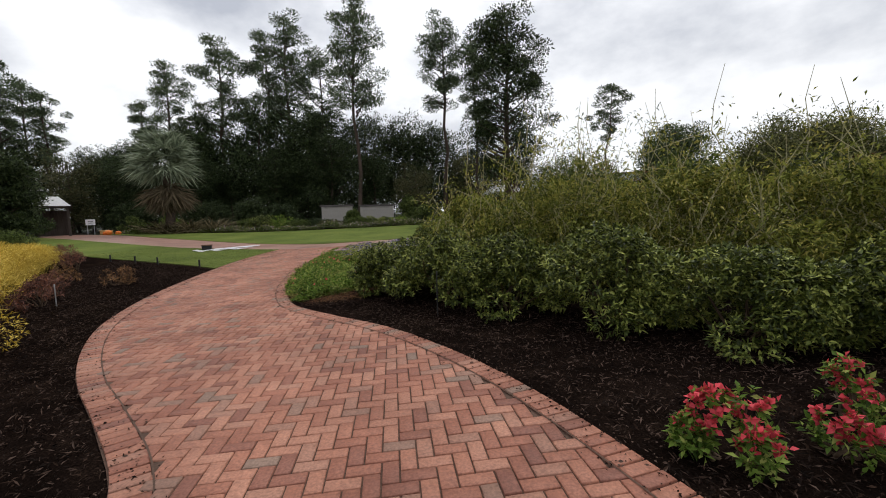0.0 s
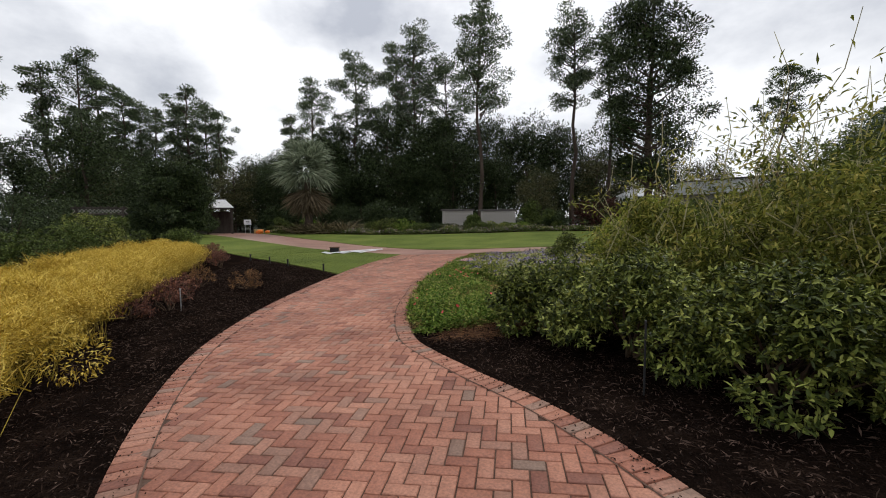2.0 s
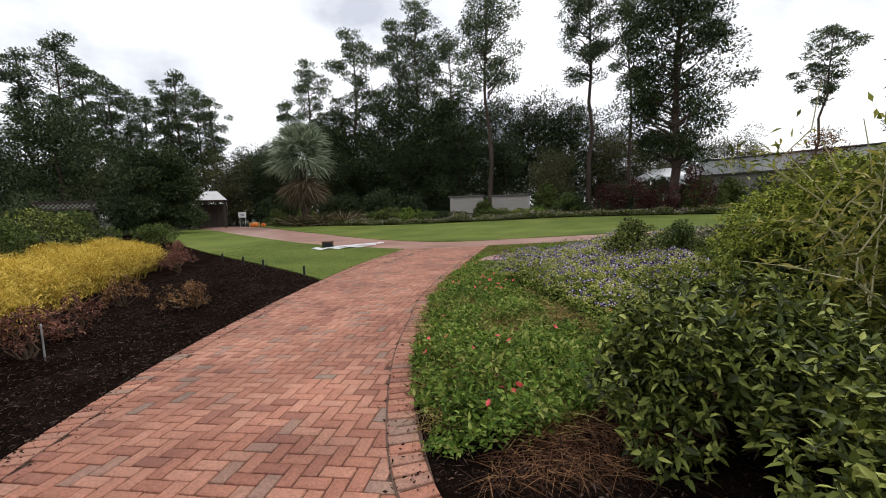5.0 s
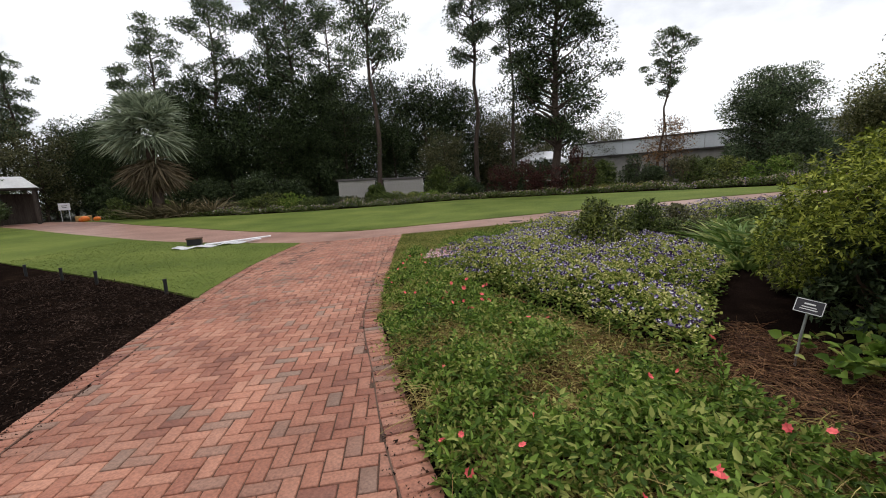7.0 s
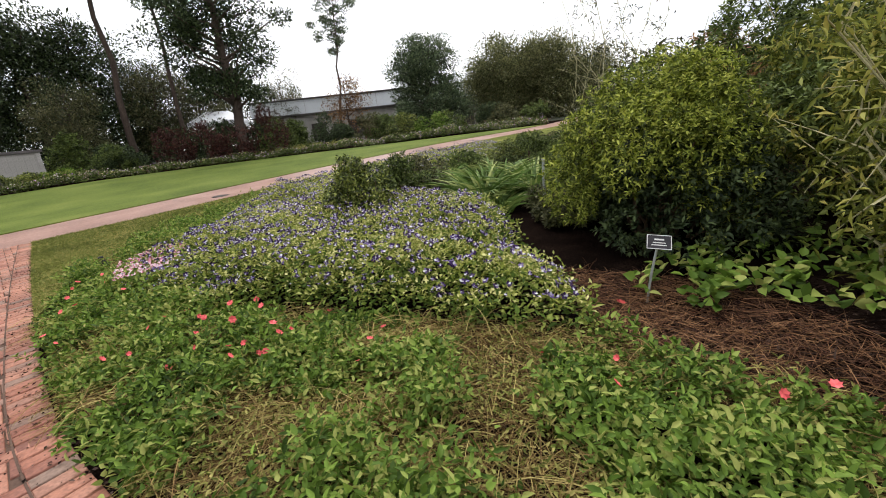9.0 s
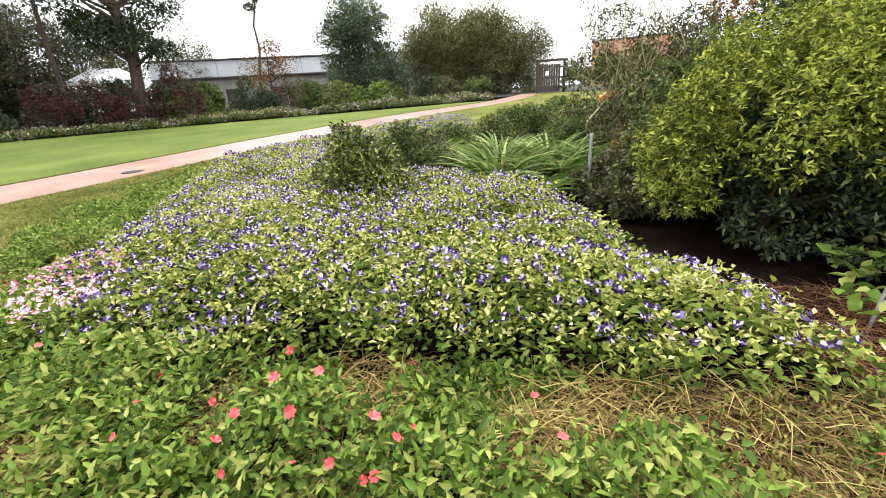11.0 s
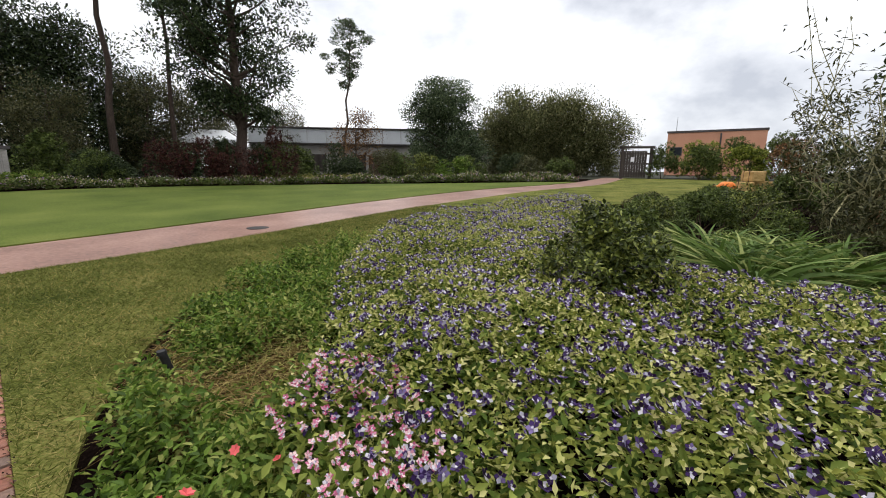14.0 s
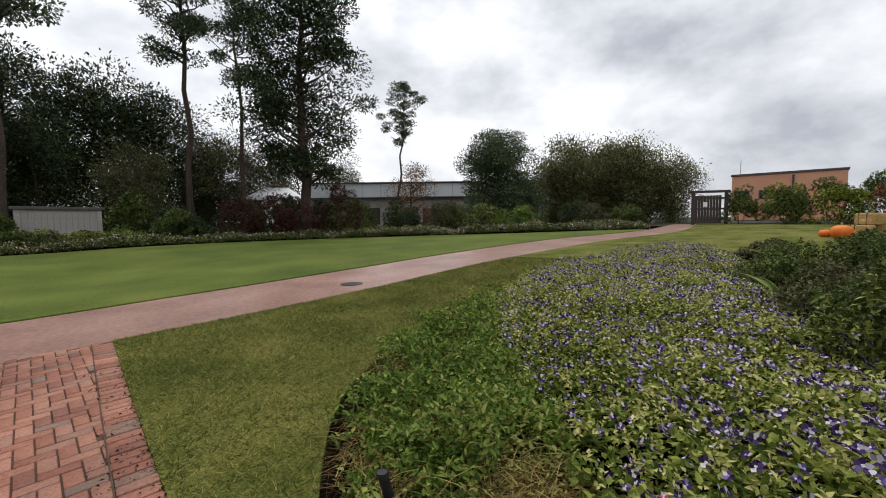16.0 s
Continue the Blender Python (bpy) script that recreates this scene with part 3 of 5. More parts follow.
# nearer, single pines whose places can be told
tree("pine_tree", -10.2, 51.0, 24.0, 4.4, 0.52, M_PINE, "tall pine with a bare brown trunk before the dark wood", "tree", 40, 260, 0.29, (0.0, 0), 0.30, seed=1)
tree("pine_tree", 0.4, 54.0, 22.5, 3.7, 0.60, M_PINE, "tall pale-trunked pine standing clear behind the border", "tree", 34, 260, 0.28, (0.0, 0), 0.30, seed=2)
tree("pine_tree", 20.0, 53.2, 15.0, 2.4, 0.58, M_PINE, "thin leaning pine with a tufted top above the long building", "tree", 22, 230, 0.24, (0.10, 0), 0.17, seed=3)
tree("oak_tree", 7.0, 45.6, 19.6, 4.7, 0.20, M_DARK, "big dark evergreen oak with heavy spreading limbs", "tree", 72, 310, 0.30, (0.01, 0), 0.42, 0.55, 0.1, seed=4, narrow=0.29, shape="round")
tree("pine_tree", 4.4, 53.5, 20.5, 3.2, 0.58, M_PINE, "slim pine rising beside the dark oak", "tree", 26, 240, 0.28, (0.0, 0), 0.22, seed=5)
p1 = tree("pine_tree", -21.6, 60.0, 27.0, 4.6, 0.40, M_PINE, PINE, "tree", 42, 250, 0.31, (0.0, 0), 0.32, seed=6, group="pines behind the lawn")
p2 = tree("pine_tree", -29.4, 56.5, 22.5, 4.0, 0.45, M_PINE, PINE, "tree", 36, 250, 0.31, (0.01, 0), 0.28, seed=7, group="pines behind the lawn")
p3 = tree("pine_tree", -47.1, 45.0, 17.0, 2.9, 0.45, M_PINE, PINE, "tree", 26, 170, 0.30, (-0.01, 0), 0.26, seed=8, group="pines behind the lawn")
stand([p3, p2], [(-54.8, 34.1, 1.0, 70), (-51.7, 35.5, 0.82, 130), (-52.9, 41.0, 0.93, 200), (-55.1, 44.7, 0.7, 20), (-55.5, 47.5, 0.92, 310), (-48.5, 49.4, 0.73, 250), (-55.8, 40.2, 1.03, 160),
                 (-34.6, 53.4, 0.84, 40), (-50.3, 46.6, 0.9, 95), (-25.7, 62.7, 1.12, 10), (-44.8, 47.6, 0.86, 120), (-17.5, 62, 1.02, 300), (-60, 30, 1.0, 220), (-57.5, 28, 0.85, 20), (-38.8, 55, 0.9, 80)], "pines behind the lawn")
# the dark wood
BROAD = "dense dark broadleaf tree in the wood edge"
b1 = tree("broadleaf_tree", -16.5, 57.5, 13.4, 5.0, 0.06, M_DARK, BROAD, "tree", 48, 300, 0.36, (0, 0), 0.3, 0.75, 0.25, "dark wood behind the lawn", 0.42, "round", seed=11)
b2 = tree("broadleaf_tree", -24.0, 55.5, 12.8, 4.8, 0.05, M_DARK, BROAD, "tree", 48, 300, 0.36, (0, 0), 0.3, 0.75, 0.25, "dark wood behind the lawn", 0.42, "round", seed=12)
b3 = tree("broadleaf_tree", -5.5, 60.5, 12.8, 4.4, 0.05, M_DARK, BROAD, "tree", 40, 300, 0.35, (0, 0), 0.26, 0.75, 0.25, "dark wood behind the lawn", 0.42, "round", seed=13)
stand([b1, b2, b3], [(-32, 53.5, 0.80, 40), (-38.5, 51, 0.70, 140), (-1.5, 62, 0.98, 200), (-11, 61, 0.98, 290), (-20.5, 60.5, 0.95, 10), (-28.5, 58.5, 0.86, 75),
                     (-46.5, 46, 0.62, 180), (-49.5, 38, 0.66, 250), (-52, 29.5, 0.64, 320), (-43.5, 51.5, 0.62, 100), (-50, 22.5, 0.74, 60), (-9, 55, 0.66, 5), (-14, 53, 0.72, 95),
                     (-21, 52.5, 0.66, 180), (-29, 50, 0.60, 215), (-36, 46.5, 0.50, 12), (-54, 15, 0.92, 77), (3.5, 64, 0.72, 130), (-44, 56, 0.66, 30), (-55, 44, 0.62, 12), (-36.6, 25.6, 0.66, 50), (-48, 34, 0.50, 15), (-45.5, 41, 0.46, 75), (-41, 46.5, 0.46, 160), (-35.5, 51, 0.5, 240), (-52, 25, 0.55, 300),
                     (-26.5, 52, 0.52, 20), (-17.5, 54, 0.56, 100), (-3, 56.5, 0.5, 190), (1.8, 59, 0.48, 260), (-40, 33, 0.42, 33), (-32.5, 56.5, 0.95, 120), (-60, 36, 0.6, 70), (-58, 52, 0.6, 170)], "dark wood behind the lawn")
o1 = tree("broadleaf_tree", 3.4, 57.5, 7.8, 3.4, 0.08, M_OLIVE, "thin olive-green tree with patchy autumn foliage", "tree", 32, 230, 0.25, (0, 0), 0.16, 0.8, 0.3, "thin trees behind the border", 0.36, "round", seed=14)
stand([o1], [(7.5, 60, 1.05, 60), (12.5, 63, 1.0, 120), (-3.2, 50.5, 0.72, 200), (-38.5, 43.0, 0.86, 250), (-43, 38.5, 0.85, 10), (-47, 32.5, 0.85, 90), (16.5, 60, 0.9, 44)], "thin trees behind the border")
tree("holly_tree", 21.6, 39.0, 7.1, 3.6, 0.0, M_PINE, "dense rounded dark evergreen holly tree behind the border", "tree", 90, 330, 0.20, (0, 0), 0.2, 0.8, 0.3, "", 0.28, "egg", seed=21)
tree("small_tree", 17.2, 46.0, 5.3, 2.1, 0.25, M_RUST, "small sparse brownish tree with fine twigs", "tree", 24, 70, 0.22, (0, 0), 0.1, 0.8, 0.2, "", 0.4, "round", seed=22)
w1 = tree("willow_shrub", 28.5, 36.0, 6.2, 3.0, 0.0, M_WILLOW, "tall arching brown-green willowy shrub beside the gate", "shrub", 60, 200, 0.24, (0, 0), 0.12, 1.0, 0.1, "willowy shrubs by the gate", 0.46, "round", seed=23)
stand([w1], [(31.5, 31.6, 0.93, 120), (30.3, 34.4, 0.88, 220), (32.8, 29.2, 0.72, 300), (29.4, 35.2, 0.8, 40), (31.0, 33.0, 0.95, 80), (27.6, 37.4, 0.75, 150)], "willowy shrubs by the gate")
tree("small_tree", 33, 42, 8.0, 2.6, 0.35, M_OLIVE, "sparse tall twiggy tree behind the willowy shrubs", "tree", 20, 60, 0.3, (0, 0), 0.12, 0.8, 0.2, "", 0.4, "round", seed=24)
tree("yew_tree", -31.2, 28.6, 5.2, 2.6, 0.0, M_DARK, "broad dark yew with drooping dense foliage", "tree", 54, 380, 0.22, (0, 0), 0.2, 0.6, 0.3, "", 0.36, "egg", seed=25)
tree("broadleaf_tree", 20.5, 9.0, 6.6, 3.2, 0.05, M_DARK, "dark bushy tree at the edge of the garden", "tree", 40, 200, 0.34, (0, 0), 0.2, 0.8, 0.3, "", 0.4, "round", seed=26)

# ---- palm ----
rng = np.random.default_rng(31)
palm = empty("palm_tree", -25.2, 38.2, "shaggy fan palm with grey-green fronds over a brown skirt", "palm")
part("trunk", tubes_mesh("trunk", [(wobble_path((0, 0, -0.2), (0, 0, 6.0), 6, 0.08), [0.5, 0.42, 0.38, 0.34, 0.32, 0.3, 0.2])], M_BARK, 10), M_BARK, palm)


def fronds(n, z, reach, elev, mat, name, length):
    P, D, LL = [], [], []
    for k in range(n):
        w, e = rng.random() * 6.283, radians(rng.uniform(*elev))
        d = np.array([math.cos(w) * math.cos(e), math.sin(w) * math.cos(e), math.sin(e)])
        hub = np.array([0, 0, z]) + d * reach * rng.uniform(0.25, 1.25)
        for j in range(16):
            s = unit((d + rng.normal(size=3) * 0.45)[None])[0]
            P.append(hub)
            D.append(s)
            LL.append(length * (0.7 + 0.5 * rng.random()))
    return blades_mesh(name, P, D, np.array(LL), 0.13, mat, 0.4)


part("crown", fronds(130, 6.3, 1.9, (-40, 85), M_PALM, "crown", 1.35), M_PALM, palm)
part("skirt", fronds(90, 4.7, 1.3, (-85, -35), M_DEAD, "skirt", 1.4), M_DEAD, palm, "hanging dead brown fronds")
rng = np.random.default_rng(32)
for x, y, s, lab in [(-23.4, 38.3, 1.0, "dark clump of sword-leaved plants under the palm"), (-26.0, 38.0, 0.95, "dark clump of sword-leaved plants under the palm"), (-21.4, 38.9, 1.05, "dark clump of sword-leaved plants under the palm"), (-24.7, 37.5, 0.8, "low dark clump of sword-leaved plants")]:
    th = empty("sword_plant", x, y, lab, "plant", "sword plants under the palm")
    n = 170
    D = rng.normal(size=(n, 3)) * [0.6, 0.6, 0.2] + [0, 0, 0.9]
    part("foliage", blades_mesh("foliage", rng.normal(size=(n, 3)) * [0.35, 0.35, 0] , D, s * (1.5 + 1.1 * rng.random(n)), 0.11, M_SWORD, 0.5), M_SWORD, th)


# ---- shrubs ----
def shrub(name, x, y, rx, ry, h, mat, label, n=1600, leaf=0.07, category="shrub", group="", lift=0.12, clump=14, stems=8, seed=0, wide=0.5, tips=None, shade=0.6, stem_mat=None, near=False):
    """A bush of many leafy clumps on stems, with an uneven outline."""
    global rng
    rng = np.random.default_rng(seed + 500)
    th = empty(name, x, y, label, category, group, turn=0)
    limbs, P, D = [], [], []
    for k in range(clump):
        w, u = rng.random() * 6.283, rng.random()
        e = math.asin(u ** 0.8)  # clumps sit on a rough dome, with gaps between them
        r = math.cos(e) * (0.62 + 0.16 * rng.random())
        c = np.array([math.cos(w) * r * rx, math.sin(w) * r * ry, h * (lift + (0.80 - lift) * math.sin(e) * (0.85 + 0.2 * rng.random()))])
        s = 0.20 + 0.15 * rng.random()
        p, d = blob(n // clump // 7, c, (rx * s, ry * s, max(h * s * 0.62, 0.07)), shade)
        p[:, 2] = np.maximum(p[:, 2], 0.03 + 0.05 * rng.random(len(p)))
        dirs, along = whorl(d * 0.6 + rng.normal(size=d.shape) * 0.3 + [0, 0, 0.5], 7)
        P.append(np.repeat(p, 7, 0) + along * leaf * 1.1)
        D.append(dirs)
        if k < stems:
            limbs.append((wobble_path((c[0] * 0.15, c[1] * 0.15, -0.04), tuple(c), 4, 0.04), [0.018, 0.015, 0.012, 0.009, 0.005]))
    P, D = np.concatenate(P), np.concatenate(D)
    if limbs:
        sm = stem_mat or M_TWIG
        part("branchwork", tubes_mesh("branchwork", limbs, sm, 5), sm, th)
    part("foliage", leaves("foliage", P, D, leaf * (0.6 + 0.8 * rng.random(len(P))), leaf * wide * (0.7 + 0.6 * rng.random(len(P))), mat, droop=0.15, fine=near), mat, th)
    if tips:
        q, tmat, tlab, size, tname = tips
        top = P[P[:, 2] > np.quantile(P[:, 2], 0.5)]
        pick = top[rng.choice(len(top), q, replace=False)] + [0, 0, 0.01]
        PP = np.repeat(pick, 6, 0) + rng.normal(size=(q * 6, 3)) * size * 0.25
        tagged(part(tname, leaves(tname, PP, rng.normal(size=(q * 6, 3)) + [0, 0, 0.6], size, size * 0.8, tmat), tmat, th, tlab), "", "", "", "stuff")
    return th


GROUP = "dark green shrubs along the path"
LAB = "rounded dark green small-leaved shrub in bark mulch"
for i, (x, y, rx, ry, h) in enumerate([(-0.95, 7.5, 0.78, 0.72, 0.98), (-0.1, 6.6, 0.92, 0.82, 1.13), (0.85, 5.75, 0.98, 0.85, 1.06), (1.9, 4.85, 0.98, 0.88, 1.16), (2.95, 4.1, 1.02, 0.92, 1.04),
                                       (4.35, 3.55, 1.05, 0.98, 1.1), (5.6, 2.7, 1.05, 0.98, 1.05)]):
    shrub("shrub", x, y, rx, ry, h, M_AZALEA, LAB, 14500, 0.057, "shrub", GROUP, 0.1, 30, 10, 20 + i, 0.46, shade=0.75, near=True)


def tall_shrub(x, y, r, h, label, mat, seed, n=2400, stems=26, leaf=0.075, group="tall scraggly shrubs", wand=0.0):
    """Upright pale stems with sparse leaves along them, thicker below."""
    global rng
    rng = np.random.default_rng(seed + 900)
    th = empty("tall_shrub", x, y, label, "shrub", group)
    limbs, P, D = [], [], []
    for k in range(stems):
        w, rr = rng.random() * 6.283, r * math.sqrt(rng.random())
        hh = h * (0.5 + 0.42 * rng.random() if k % 4 else 1.0 + 0.55 * rng.random())
        tip = (math.cos(w) * rr * 1.15 + rng.normal() * 0.1, math.sin(w) * rr * 1.15 + rng.normal() * 0.1, hh)
        pts = wobble_path((math.cos(w) * rr * 0.35, math.sin(w) * rr * 0.35, -0.03), tip, 7, 0.15)
        limbs.append((pts, [0.013, 0.012, 0.011, 0.009, 0.008, 0.006, 0.005, 0.003]))
        for b in range(3):
            at = pts[3 + b]
            e = at + Vector(rng.normal(size=3) * 0.36) + Vector((0, 0, 0.10))
            limbs.append(([at, at.lerp(e, 0.5) + Vector(rng.normal(size=3) * 0.02), e], [0.006, 0.004, 0.002]))
            q = n // stems // 6
            t = rng.random(q)[:, None]
            P.append(np.array(at) * (1 - t) + np.array(e) * t + rng.normal(size=(q, 3)) * 0.06)
        q = n // stems // 2
        t = rng.random(q) ** 1.2
        ix = np.minimum((t * 6.99).astype(int), 6)
        P.append(np.array([pts[i] for i in ix]) + rng.normal(size=(q, 3)) * 0.13)
    P = np.concatenate(P)
    p2 = np.concatenate([blob(n // 9, (rng.normal() * r * 0.5, rng.normal() * r * 0.5, h * rng.uniform(0.15, 0.78)), (r * 0.36, r * 0.36, h * 0.13), 0.4)[0] for _ in range(9)])
    P = np.concatenate([P, p2])
    P[:, 2] = np.maximum(P[:, 2], 0.05)
    D = ruffle(len(P), 0.8, 0.1)
    part("branchwork", tubes_mesh("branchwork", limbs, M_STEM, 5), M_STEM, th, "pale upright stems")
    part("foliage", leaves("foliage", P, D, leaf * (0.6 + 0.9 * rng.random(len(P))), leaf * 0.32, mat, droop=0.3), mat, th)
    return th


for i, (x, y, r, h) in enumerate([(0.25, 8.2, 0.65, 1.9), (1.25, 7.6, 0.9, 2.2), (2.3, 7.2, 1.0, 2.2), (3.3, 6.3, 1.0, 2.15), (4.5, 5.7, 1.05, 2.1), (5.7, 4.9, 1.05, 2.05), (6.9, 4.0, 1.05, 2.0),
                                  (2.6, 8.8, 1.0, 2.1), (4.3, 7.6, 1.1, 2.15), (6.2, 6.6, 1.2, 2.15), (8.2, 5.2, 1.3, 2.1)]):
    tall_shrub(x, y, r, h, "tall scraggly yellow-green shrub with pale bare stems", M_TALL, i, 4600, 22, 0.082)

for i, (x, y, r, h, n) in enumerate([(1.5, 2.15, 0.27, 0.42, 1100), (2.05, 2.1, 0.17, 0.22, 300), (2.3, 1.75, 0.24, 0.3, 600), (2.45, 2.5, 0.22, 0.36, 450)]):
    shrub("flowering_plant", x, y, r, r, h, M_COVER, "low plant with clusters of crimson flowers in mulch", n, 0.048, "flower", "crimson flowers by the path", 0.1, 8, 5, 60 + i, 0.5, (85 if i == 0 else 34, M_RED, "crimson flower clusters", 0.042, "flowers"))

# shrubs round the far bed of the flower garden
shrub("shrub", 0.65, 10.1, 1.14, 1.0, 1.95, M_LIME, "big yellow-green shrub over dark bare stems", 36000, 0.044, "shrub", "", 0.22, 52, 20, 80, 0.46, near=True)
# extra bush in dark leaf colour: imitates deep shade under the yellow-green shrub
shrub("shrub", 0.8, 9.85, 1.15, 1.0, 1.25, M_DARK, "added dark-leaved bush standing in for the shade inside the yellow-green shrub", 12000, 0.06, "shrub", "", 0.0, 34, 8, 90, 0.5)
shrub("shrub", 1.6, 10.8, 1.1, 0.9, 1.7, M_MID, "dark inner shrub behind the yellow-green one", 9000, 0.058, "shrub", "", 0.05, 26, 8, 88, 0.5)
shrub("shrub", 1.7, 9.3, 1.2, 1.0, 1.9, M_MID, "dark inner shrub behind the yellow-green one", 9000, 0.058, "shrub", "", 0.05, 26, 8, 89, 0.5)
shrub("shrub", 3.2, 9.7, 1.5, 1.3, 2.75, M_MID, "tall green shrub behind the yellow-green one", 13000, 0.06, "shrub", "", 0.25, 28, 10, 81, 0.5)
shrub("shrub", 2.6, 11.2, 0.9, 0.8, 1.4, M_RUST, "brownish twiggy shrub with fading leaves", 4200, 0.05, "shrub", "", 0.15, 16, 12, 82, 0.4)
tall_shrub(4.2, 12.2, 1.1, 2.75, "tall many-stemmed shrub with dark red-green tips", M_OLIVE, 40, 3600, 30, 0.085, "")
shrub("shrub", 6.0, 11.0, 1.5, 1.4, 2.6, M_RUST, "tall dark shrub with orange-tinged leaves", 5000, 0.09, "shrub", "", 0.15, 24, 10, 83, 0.5)
for i, (x, y, r, h, mt) in enumerate([(1.35, 11.55, 0.5, 0.5, M_OLIVE), (2.1, 11.45, 0.55, 0.7, M_RUST), (0.75, 11.2, 0.4, 0.35, M_OLIVE), (2.8, 12.0, 0.5, 0.6, M_OLIVE), (3.4, 13.0, 0.6, 0.7, M_MID), (3.0, 15.4, 0.7, 0.7, M_MID),
                                      (4.4, 15.3, 0.8, 0.75, M_AZALEA), (5.8, 15.5, 0.8, 0.7, M_MID), (7.2, 16.0, 0.8, 0.5, M_MID), (8.4, 16.6, 0.75, 0.48, M_OLIVE), (9.6, 15.2, 0.9, 0.55, M_MID), (4.0, 14.2, 0.8, 0.9, M_MID), (5.6, 13.8, 0.9, 1.0, M_AZALEA)]):
    shrub("shrub", x, y, r, r, h, mt, "low bushy plant filling the back of the flower bed", 4200, 0.055, "shrub", "low bushes at the back of the flower bed", 0.05, 14, 8, 400 + i, 0.5)
shrub("shrub", 5.4, 9.4, 1.5, 1.4, 2.7, M_MID, "tall green shrub closing the bed", 5000, 0.10, "shrub", "", 0.15, 24, 10, 84, 0.5)
shrub("shrub", -0.6, 13.75, 0.66, 0.6, 1.05, M_AZALEA, "green shrub standing among the violet flowers", 7000, 0.055, "shrub", "", 0.2, 16, 10, 85, 0.5)
shrub("shrub", 0.25, 13.85, 0.65, 0.6, 0.98, M_MID, "loose green shrub standing among the violet flowers", 5000, 0.055, "shrub", "", 0.2, 14, 10, 86, 0.5)
shrub("shrub", 1.0, 14.4, 0.75, 0.65, 0.85, M_OLIVE, "loose olive shrub with twiggy top", 4600, 0.052, "shrub", "", 0.2, 14, 10, 87, 0.5)


def strap_plant(x, y, r, h, n, label, seed, group="", mat=None, width=0.062):
    global rng
    rng = np.random.default_rng(seed + 1500)
    th = empty("strap_leaf_plant", x, y, label, "plant", group)
    w = rng.random(n) * 6.283
    P = np.stack([np.cos(w), np.sin(w), np.zeros(n)], 1) * (r * 0.35 * rng.random(n))[:, None]
    D = np.stack([np.cos(w) * 0.75, np.sin(w) * 0.75, 0.9 + 1.1 * rng.random(n)], 1) + rng.normal(size=(n, 3)) * 0.2
    part("foliage", blades_mesh("foliage", P, D, h * (0.65 + 0.55 * rng.random(n)), width, mat or M_STRAP, 0.6, 6), mat or M_STRAP, th)


for i, (x, y, r, h, n) in enumerate([(1.2, 12.95, 0.8, 0.95, 170), (1.8, 12.4, 0.8, 0.9, 150), (1.8, 13.4, 0.8, 0.95, 150), (2.5, 12.9, 0.8, 0.9, 130), (2.4, 12.1, 0.6, 0.8, 90), (2.7, 13.8, 0.7, 0.8, 110), (0.9, 12.35, 0.5, 0.6, 60), (2.2, 15.0, 0.7, 0.8, 100)]):
    strap_plant(x, y, r, h, n, "arching pale green strap-leaved lily clump", i, "lily clumps in the bed")

# ---- flower bed ----
def cover_mesh(name, spots, heights, leaf, mat, per=7, wide=0.55, spread=0.09, base_share=0.25, near=False):
    """A low carpet of leafy sprigs over the ground."""
    n = len(spots)
    base = np.array([(x, y, ground_z(x, y)) for x, y in spots]) + rng.normal(size=(n, 3)) * [spread * 0.8, spread * 0.8, 0]
    axis = rng.normal(size=(n, 3)) * [0.35, 0.35, 0] + [0, 0, 1]
    dirs, along = whorl(axis, per)
    hh = np.repeat(np.asarray(heights), per)
    step = along[:, 2]
    P = np.repeat(base, per, 0) + along * (hh * 0.8)[:, None] * [1, 1, 0] + rng.normal(size=(n * per, 3)) * [spread * 0.35, spread * 0.35, 0]
    P[:, 2] += hh * (base_share + (1 - base_share) * np.clip(step + rng.normal(size=len(step)) * 0.06, 0, 1) ** 0.7)
    return leaves(name, P, dirs, leaf * (0.6 + 0.8 * rng.random(len(P))), leaf * wide * (0.7 + 0.6 * rng.random(len(P))), mat, droop=0.25, fine=near)


def hills(x, y, k=1.0):
    return 0.5 + 0.5 * noise.noise((x * k, y * k, 3.7))


rng = np.random.default_rng(41)
FLOWER_BED = [(-3.65, 13.3), (-3.45, 14.0), (-2.8, 14.8), (-1.8, 16.3), (-0.5, 17.7), (1.2, 18.4), (3.6, 18.7), (6.3, 18.8), (7.5, 17.8), (5.5, 16.4), (2.6, 15.6), (0.8, 14.6), (0.45, 13.3), (0.7, 12.5), (0.25, 11.8),
              (-0.75, 10.6), (-1.4, 9.55), (-1.75, 10.1), (-2.0, 10.65), (-2.3, 11.3), (-2.75, 11.8), (-3.2, 12.45)]
def bed_height(x, y):
    return 0.14 + 0.30 * hills(x, y, 1.3) + 0.24 * hills(x, y, 4.5)


def edge_gap(poly, x, y):
    best = 9.0
    for i in range(len(poly)):
        a, b = Vector(poly[i - 1]), Vector(poly[i])
        ab = b - a
        t = max(0, min(1, (Vector((x, y)) - a).dot(ab) / ab.length_squared))
        best = min(best, (a + ab * t - Vector((x, y))).length)
    return best


